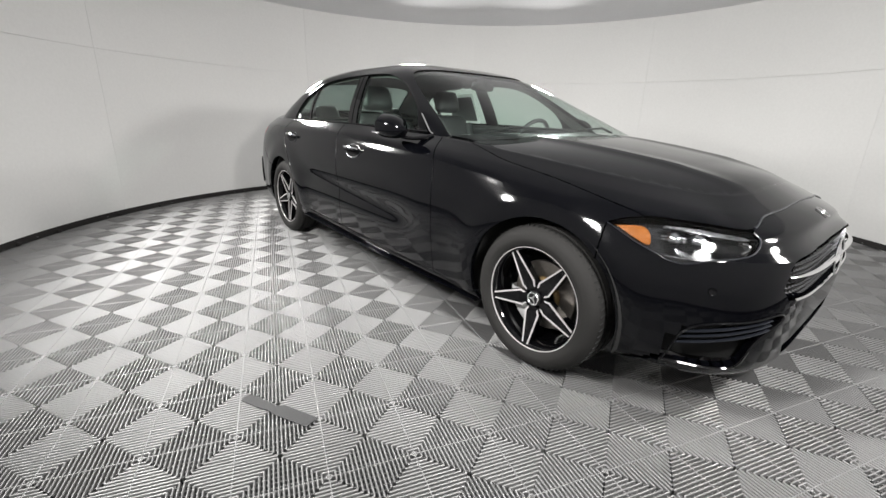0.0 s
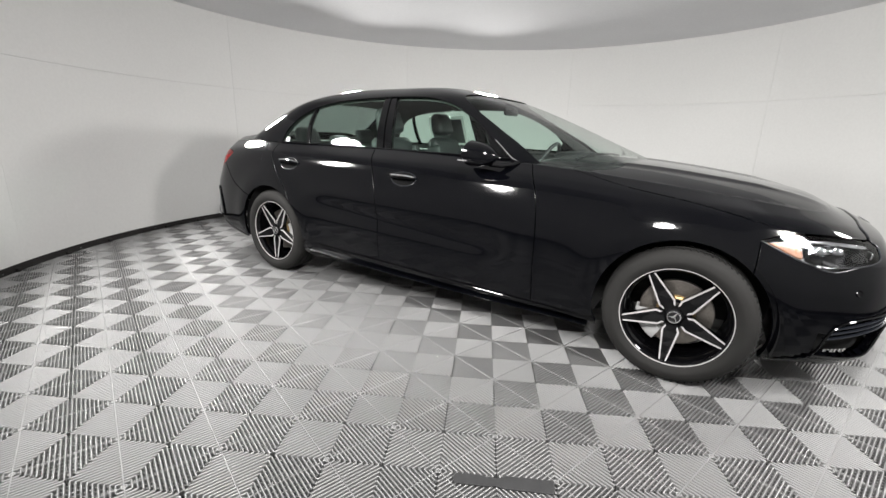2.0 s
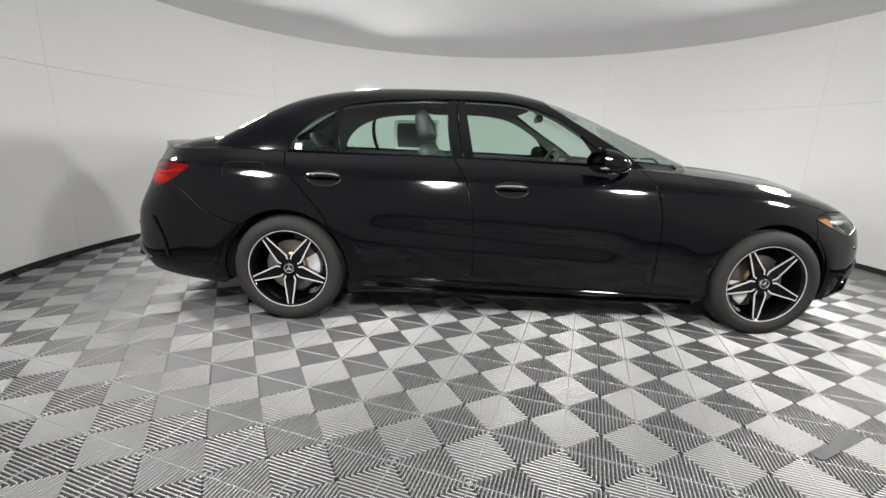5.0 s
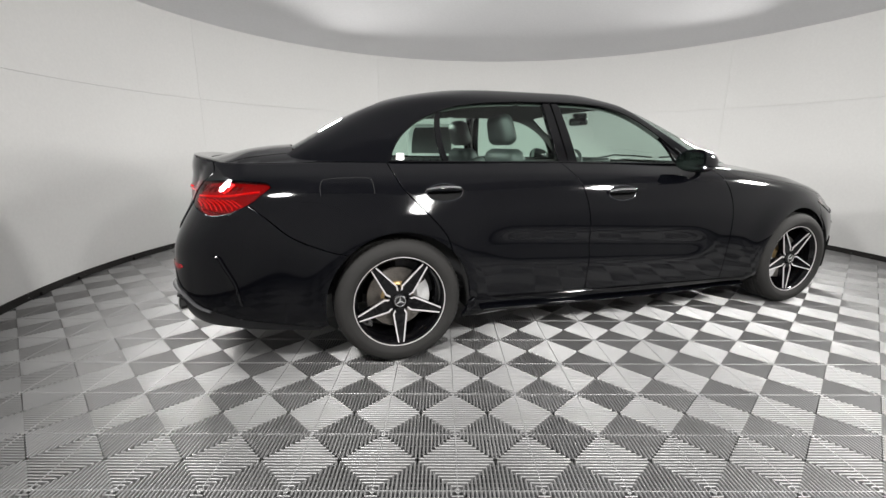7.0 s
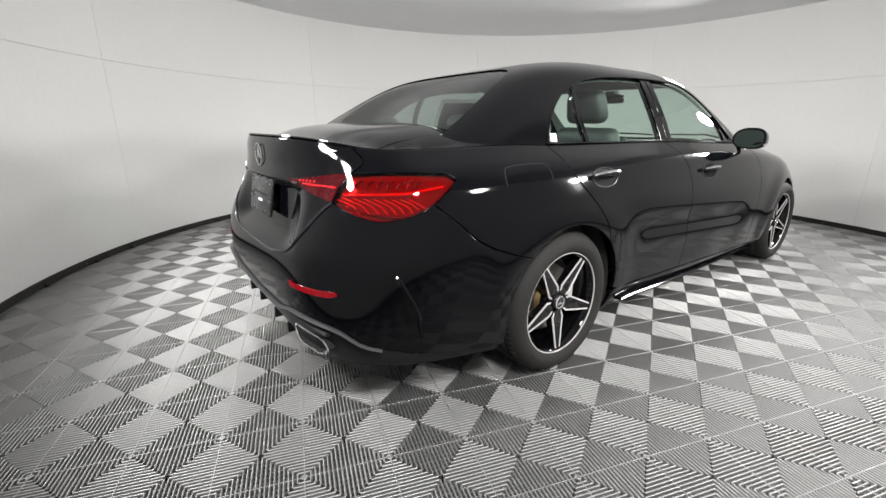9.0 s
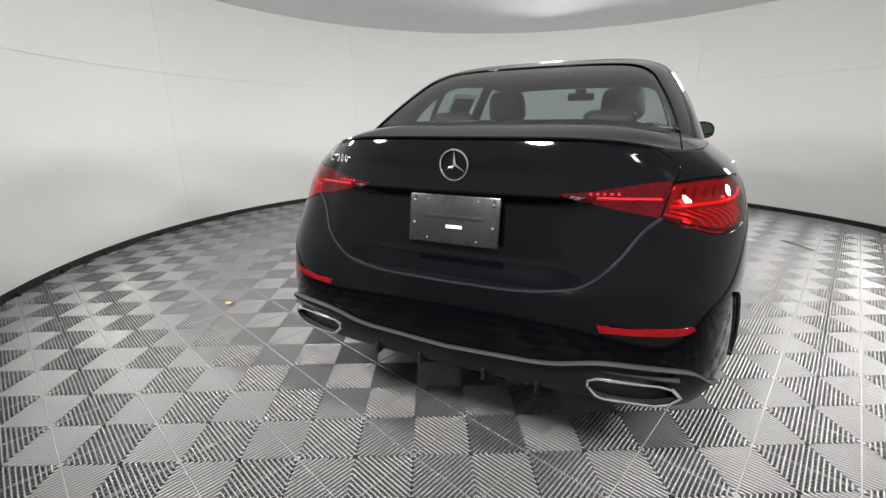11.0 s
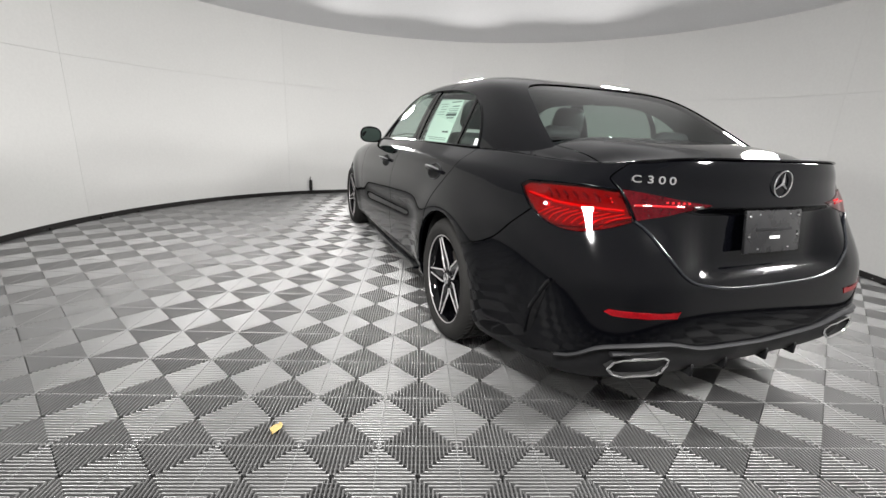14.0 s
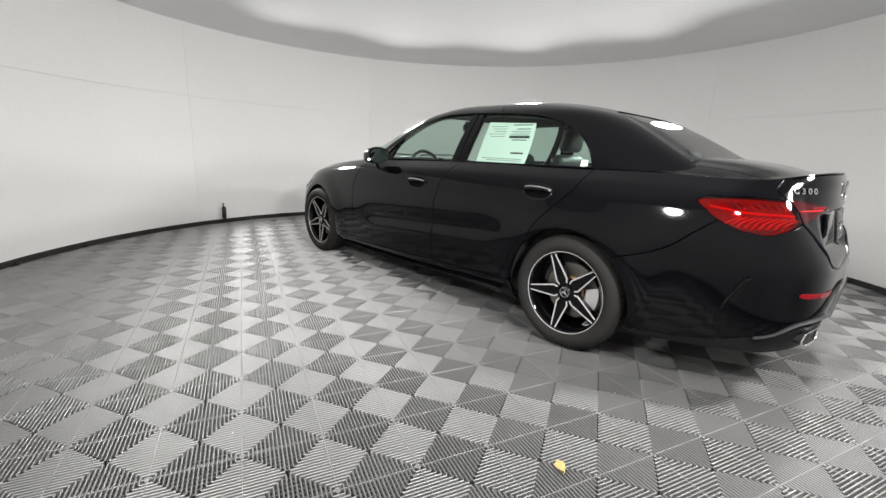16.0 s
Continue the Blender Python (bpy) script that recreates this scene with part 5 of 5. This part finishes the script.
cap_ring = moved(tube([(0.027 * math.cos(t), 0.027 * math.sin(t), 0) for t in np.linspace(0, 2 * math.pi, 33)[:-1]], 0.0035, 6, closed=True), Matrix.Translation((0, 0.0875, 0)) @ Matrix.Rotation(radians(90), 4, "X"))
spokes3 = []
for k in range(3):
    a = radians(90 + 120 * k)
    d, s = Vector((math.cos(a), 0, math.sin(a))), Vector((-math.sin(a), 0, math.cos(a)))
    spokes3.append(([tuple(Vector((0, 0.089, 0)) + p) for p in (s * 0.006, d * 0.026, -s * 0.006, Vector((0, 0.004, 0)))], [(0, 1, 3), (1, 2, 3), (2, 0, 3), (0, 2, 1)]))
solid("cap_ring", weld(cap_ring, *spokes3), CHROME, wheel, angle=20)
solid("brake_disc", lathe([(0.075, 0.010), (0.158, 0.010), (0.160, 0.0), (0.158, -0.012), (0.075, -0.012)], 56), STEEL, wheel, "bare steel brake disc")
solid("disc_hat", lathe([(0.0, 0.030), (0.070, 0.030), (0.082, 0.022), (0.086, 0.008)], 40), BRASS, wheel, "yellowish zinc-coated disc hat")
pad = lathe([(0.088, 0.018), (0.105, 0.034), (0.150, 0.036), (0.172, 0.026), (0.174, -0.03), (0.092, -0.03), (0.088, 0.018)], 12, radians(150), radians(62))
solid("caliper", pad, CALIPER, wheel, "grey brake caliper")
wheel.matrix_basis = Matrix.Translation((REAR, 0.785, HUB)) @ Matrix.Rotation(radians(-12), 4, "Y")
for x, y, a, rz in ((FRONT, 0.785, 0, 0), (FRONT, -0.785, -148, 180), (REAR, -0.785, 0, 180)):
    w = copy_thing(wheel, Matrix.Translation((x, y, HUB)) @ Matrix.Rotation(radians(rz), 4, "Z") @ Matrix.Rotation(radians(a), 4, "Y"))
    w.parent = car
for x in (FRONT, REAR):
    well = moved(weld(lathe([(0.388, 0.86), (0.392, 0.42), (0.05, 0.42)], 36, radians(-14), radians(208))), Matrix.Translation((x, 0, HUB)))
    sided("wheel_arch_liner", well, MATT_BLACK, car)

# underside and engine bay
solid("underbody", weld(block(1.9, 1.56, 0.09, 0.02, (0, 0, 0.205)), block(0.5, 0.84, 0.12, 0.03, (1.43, 0, 0.25)), block(0.36, 0.80, 0.12, 0.03, (-1.43, 0, 0.25)), block(0.42, 1.30, 0.08, 0.03, (-2.05, 0, 0.27)), block(0.20, 1.2, 0.05, 0.02, (1.93, 0, 0.22))), MATT_BLACK, car)
for bulk in (block(0.9, 0.82, 0.42, 0.02, (1.45, 0, 0.50)), block(0.05, 1.40, 0.66, 0.01, (0.90, 0, 0.58)), block(0.05, 1.36, 0.70, 0.01, (-1.62, 0, 0.62)), block(0.7, 0.9, 0.5, 0.02, (-1.95, 0, 0.58))):
    solid("bulkhead", bulk, MATT_BLACK, car)

# ---- inside the car ----
def seat_parts(x, y, name, width, back_h, head_w=0.27, rest=True, tilt=14):
    base = part(name, mesh(name, *block(0.50, width, 0.16, 0.06, (x, y, 0.46), seg=3), LEATHER), car, "black leather car seat with headrest")
    lean = Matrix.Translation((x - 0.22, y, 0.50)) @ Matrix.Rotation(radians(-tilt), 4, "Y")
    solid("backrest", moved(weld(block(0.13, width * 0.96, back_h, 0.055, (0, 0, back_h / 2), 0.86, 3), block(0.17, 0.07, back_h * 0.85, 0.03, (0.02, width * 0.40, back_h * 0.45), 0.9), block(0.17, 0.07, back_h * 0.85, 0.03, (0.02, -width * 0.40, back_h * 0.45), 0.9)), lean), LEATHER, base)
    if rest:
        solid("headrest", moved(block(0.11, head_w, 0.19, 0.05, (0.015, 0, back_h + 0.115), 0.88, 3), lean), LEATHER, base)
        for s in (-0.06, 0.06):
            solid("headrest_rod", moved(tube([(0.0, s, back_h - 0.02), (0.0, s, back_h + 0.05)], 0.006, 8), lean), CHROME, base)
    return base


for y in (0.37, -0.37):
    seat_parts(-0.28, y, "front_seat", 0.50, 0.60)
bench = part("rear_seat", mesh("rear_seat", *block(0.50, 1.24, 0.16, 0.05, (-1.12, 0, 0.46), seg=3), LEATHER), car, "black leather rear bench")
lean = Matrix.Translation((-1.32, 0, 0.48)) @ Matrix.Rotation(radians(-24), 4, "Y")
solid("backrest", moved(block(0.14, 1.26, 0.56, 0.05, (0, 0, 0.28), 0.95, 3), lean), LEATHER, bench)
for y, h in ((0.37, 0.17), (0.0, 0.10), (-0.37, 0.17)):
    solid("headrest", moved(block(0.09, 0.25, h, 0.04, (0.0, y, 0.55 + h / 2), 0.86, 3), lean), LEATHER, bench)
solid("parcel_shelf", block(0.46, 1.24, 0.03, 0.012, (-1.74, 0, 1.012)), CABIN_TRIM, car)
dash = solid("dashboard", weld(block(0.42, 1.36, 0.16, 0.06, (0.70, 0, 0.90), 0.9, 3), block(0.22, 0.40, 0.05, 0.02, (0.56, 0.37, 0.985), 0.9)), CABIN_TRIM, car)
solid("screen", moved(block(0.015, 0.20, 0.27, 0.01), Matrix.Translation((0.50, 0, 0.83)) @ Matrix.Rotation(radians(-22), 4, "Y")), GLOSS_BLACK, dash)
hoop = moved(tube([(0.182 * math.cos(t), 0.182 * math.sin(t), 0) for t in np.linspace(0, 2 * math.pi, 41)[:-1]], 0.015, 10, closed=True), Matrix.Translation((0.34, 0.37, 0.90)) @ Matrix.Rotation(radians(-66), 4, "Y"))
hub_bits = [moved(block(0.11, 0.13, 0.04, 0.018), Matrix.Translation((0.35, 0.37, 0.90)) @ Matrix.Rotation(radians(-66), 4, "Y")),
            moved(block(0.03, 0.35, 0.02, 0.008), Matrix.Translation((0.35, 0.37, 0.90)) @ Matrix.Rotation(radians(-66), 4, "Y")),
            tube([(0.36, 0.37, 0.90), (0.55, 0.37, 0.82)], 0.035, 12)]
solid("steering_wheel", weld(hoop, *hub_bits), LEATHER, car, "black leather steering wheel")
solid("inside_mirror", weld(block(0.03, 0.21, 0.06, 0.014, (0.17, 0, 1.285)), tube([(0.18, 0, 1.29), (0.20, 0, 1.335)], 0.012, 8), block(0.08, 0.09, 0.03, 0.012, (0.18, 0, 1.330))), GLOSS_BLACK, car, "inside rear-view mirror")
solid("cabin_floor", weld(block(2.5, 1.40, 0.06, 0.02, (-0.35, 0, 0.30)), block(1.1, 0.22, 0.30, 0.04, (-0.1, 0, 0.45))), CABIN_TRIM, car)
sided("door_card", moved(block(2.1, 0.05, 0.66, 0.02, (0, 0, 0), seg=1), Matrix.Translation((-0.40, 0.735, 0.645))), CABIN_TRIM, car)

# papers behind the glass
sheet = straight([c("s", -0.982, 1.021), c("s", -0.574, 1.016), c("s", -0.585, 1.288), c("s", -0.972, 1.276)], 8)
poster = part("window_sticker", skin_mesh("window_sticker", PAPER, skin(CABIN, sheet, 0.01, 0.2, inset=0.012, depth=0.0)), rear_doors[0], "white printed price sheet inside the rear window")
backing = straight([c("s", -0.955, 1.045), c("s", -0.60, 1.041), c("s", -0.61, 1.262), c("s", -0.948, 1.252)], 6)
part("sheet_backing", skin_mesh("sheet_backing", CARD_GREY, skin(CABIN, backing, 0.01, 0.2, inset=0.017, depth=0.0)), poster, "plain grey back of the price sheet")
bars = [(-0.955, -0.80, 1.262, 1.270, INK), (-0.95, -0.84, 1.236, 1.243, INK), (-0.962, -0.80, 1.180, 1.196, DARK_INK), (-0.945, -0.83, 1.166, 1.172, DARK_INK), (-0.95, -0.85, 1.080, 1.090, DARK_INK)]
bars += [(-0.76 + 0.0 * k, -0.62 - 0.02 * (k % 3), 1.255 - 0.0165 * k, 1.259 - 0.0165 * k, INK) for k in range(5)]
bars += [(-0.955, -0.80 - 0.02 * (k % 2), 1.222 - 0.011 * k, 1.226 - 0.011 * k, INK) for k in range(3)]
bars += [(-0.95, -0.62, 1.045, 1.049, INK), (-0.95, -0.66, 1.034, 1.038, INK)]
for x0, x1, z0, z1, ink in bars:
    part("print_bar", skin_mesh("print_bar", ink, skin(CABIN, straight([c("s", x0, z0), c("s", x1, z0), c("s", x1, z1), c("s", x0, z1)], 4), 0.01, 0.2, inset=0.011, depth=0.0)), poster)
for right, door in zip((False, True), rear_doors):
    part("small_sticker", skin_mesh("small_sticker", PAPER, skin(CABIN, straight([c("s", -1.41, 1.026), c("s", -1.366, 1.025), c("s", -1.366, 1.062), c("s", -1.405, 1.062)], 4), 0.01, 0.2, inset=0.0065, depth=0.0), right=right), door, "small white sticker")

# ---- loose things on the floor ----
tape_shape = [(-0.165, -0.022), (-0.06, -0.026), (-0.03, -0.022), (0.0, -0.03), (0.16, -0.034), (0.168, 0.022), (0.01, 0.026), (-0.02, 0.012), (-0.10, 0.022), (-0.158, 0.024), (-0.172, 0.0)]
tape = solid("tape_strip", ([(x, y, z) for z in (0.0, 0.0022) for x, y in tape_shape], [tuple(range(10, -1, -1)), tuple(range(11, 22))] + [(k, (k + 1) % 11, 11 + (k + 1) % 11, 11 + k) for k in range(11)]), TAPE, at=pose(1.055, -1.878, 0.0006, 0, 0, 27.5))
tagged(tape, "torn strip of black tape lying on grey tiles", "tape")
leaf_v, leaf_f = [], []
for i in range(9):
    t = i / 8
    w = 0.019 * math.sin(math.pi * (0.08 + 0.9 * t)) ** 0.8
    for s in (-1, 0, 1):
        leaf_v.append((0.055 * (t - 0.5), s * w + 0.004 * math.sin(5 * t), 0.006 + 0.007 * abs(s) + 0.006 * math.sin(3 * t + s)))
leaf_f = [(3 * i + k, 3 * i + k + 1, 3 * i + k + 4, 3 * i + k + 3) for i in range(8) for k in range(2)]
leaf_v += [(x, y, z - 0.0012) for x, y, z in leaf_v]
leaf_f += [tuple(27 + k for k in reversed(f)) for f in leaf_f]
leaf = solid("leaf", (leaf_v, leaf_f), LEAF, at=pose(-1.978, 1.745, 0.0, 0, 0, 160))
tagged(leaf, "small curled dry yellow leaf on grey tiles", "leaf")
rng = random.Random(5)
for k in range(26):
    a, r = rng.uniform(0, 2 * math.pi), rng.uniform(1.4, 3.55)
    x, y = CENTRE.x + r * math.cos(a), CENTRE.y + r * math.sin(a)
    if abs(x) < 2.6 and abs(y) < 1.0:
        continue
    s = rng.uniform(0.003, 0.006)
    bit = solid("grit", block(s * 1.6, s, s * 0.6, s * 0.2, (0, 0, s * 0.3), 0.7, 1), GRIT, at=pose(x, y, 0.0, 0, 0, rng.uniform(0, 180)))
    tagged(bit, "tiny pale crumb of grit on the floor tiles", "grit", "grit on the floor")
a = math.atan2(1.138 - CENTRE.y, 3.345 - CENTRE.x)
bracket = solid("wall_bracket", weld(block(0.035, 0.045, 0.16, 0.01, (0, 0, 0.14)), block(0.05, 0.03, 0.08, 0.008, (-0.01, 0.01, 0.10)), tube([(0, 0, 0.2), (0.0, 0.01, 0.24), (0.005, 0.0, 0.27)], 0.008, 8)), BASE_BLACK, at=Matrix.Translation(CENTRE) @ Matrix.Rotation(a, 4, "Z") @ Matrix.Translation((WALL_R - 0.032, 0, 0)))
tagged(bracket, "small black bracket fixed at the foot of the white wall", "bracket")
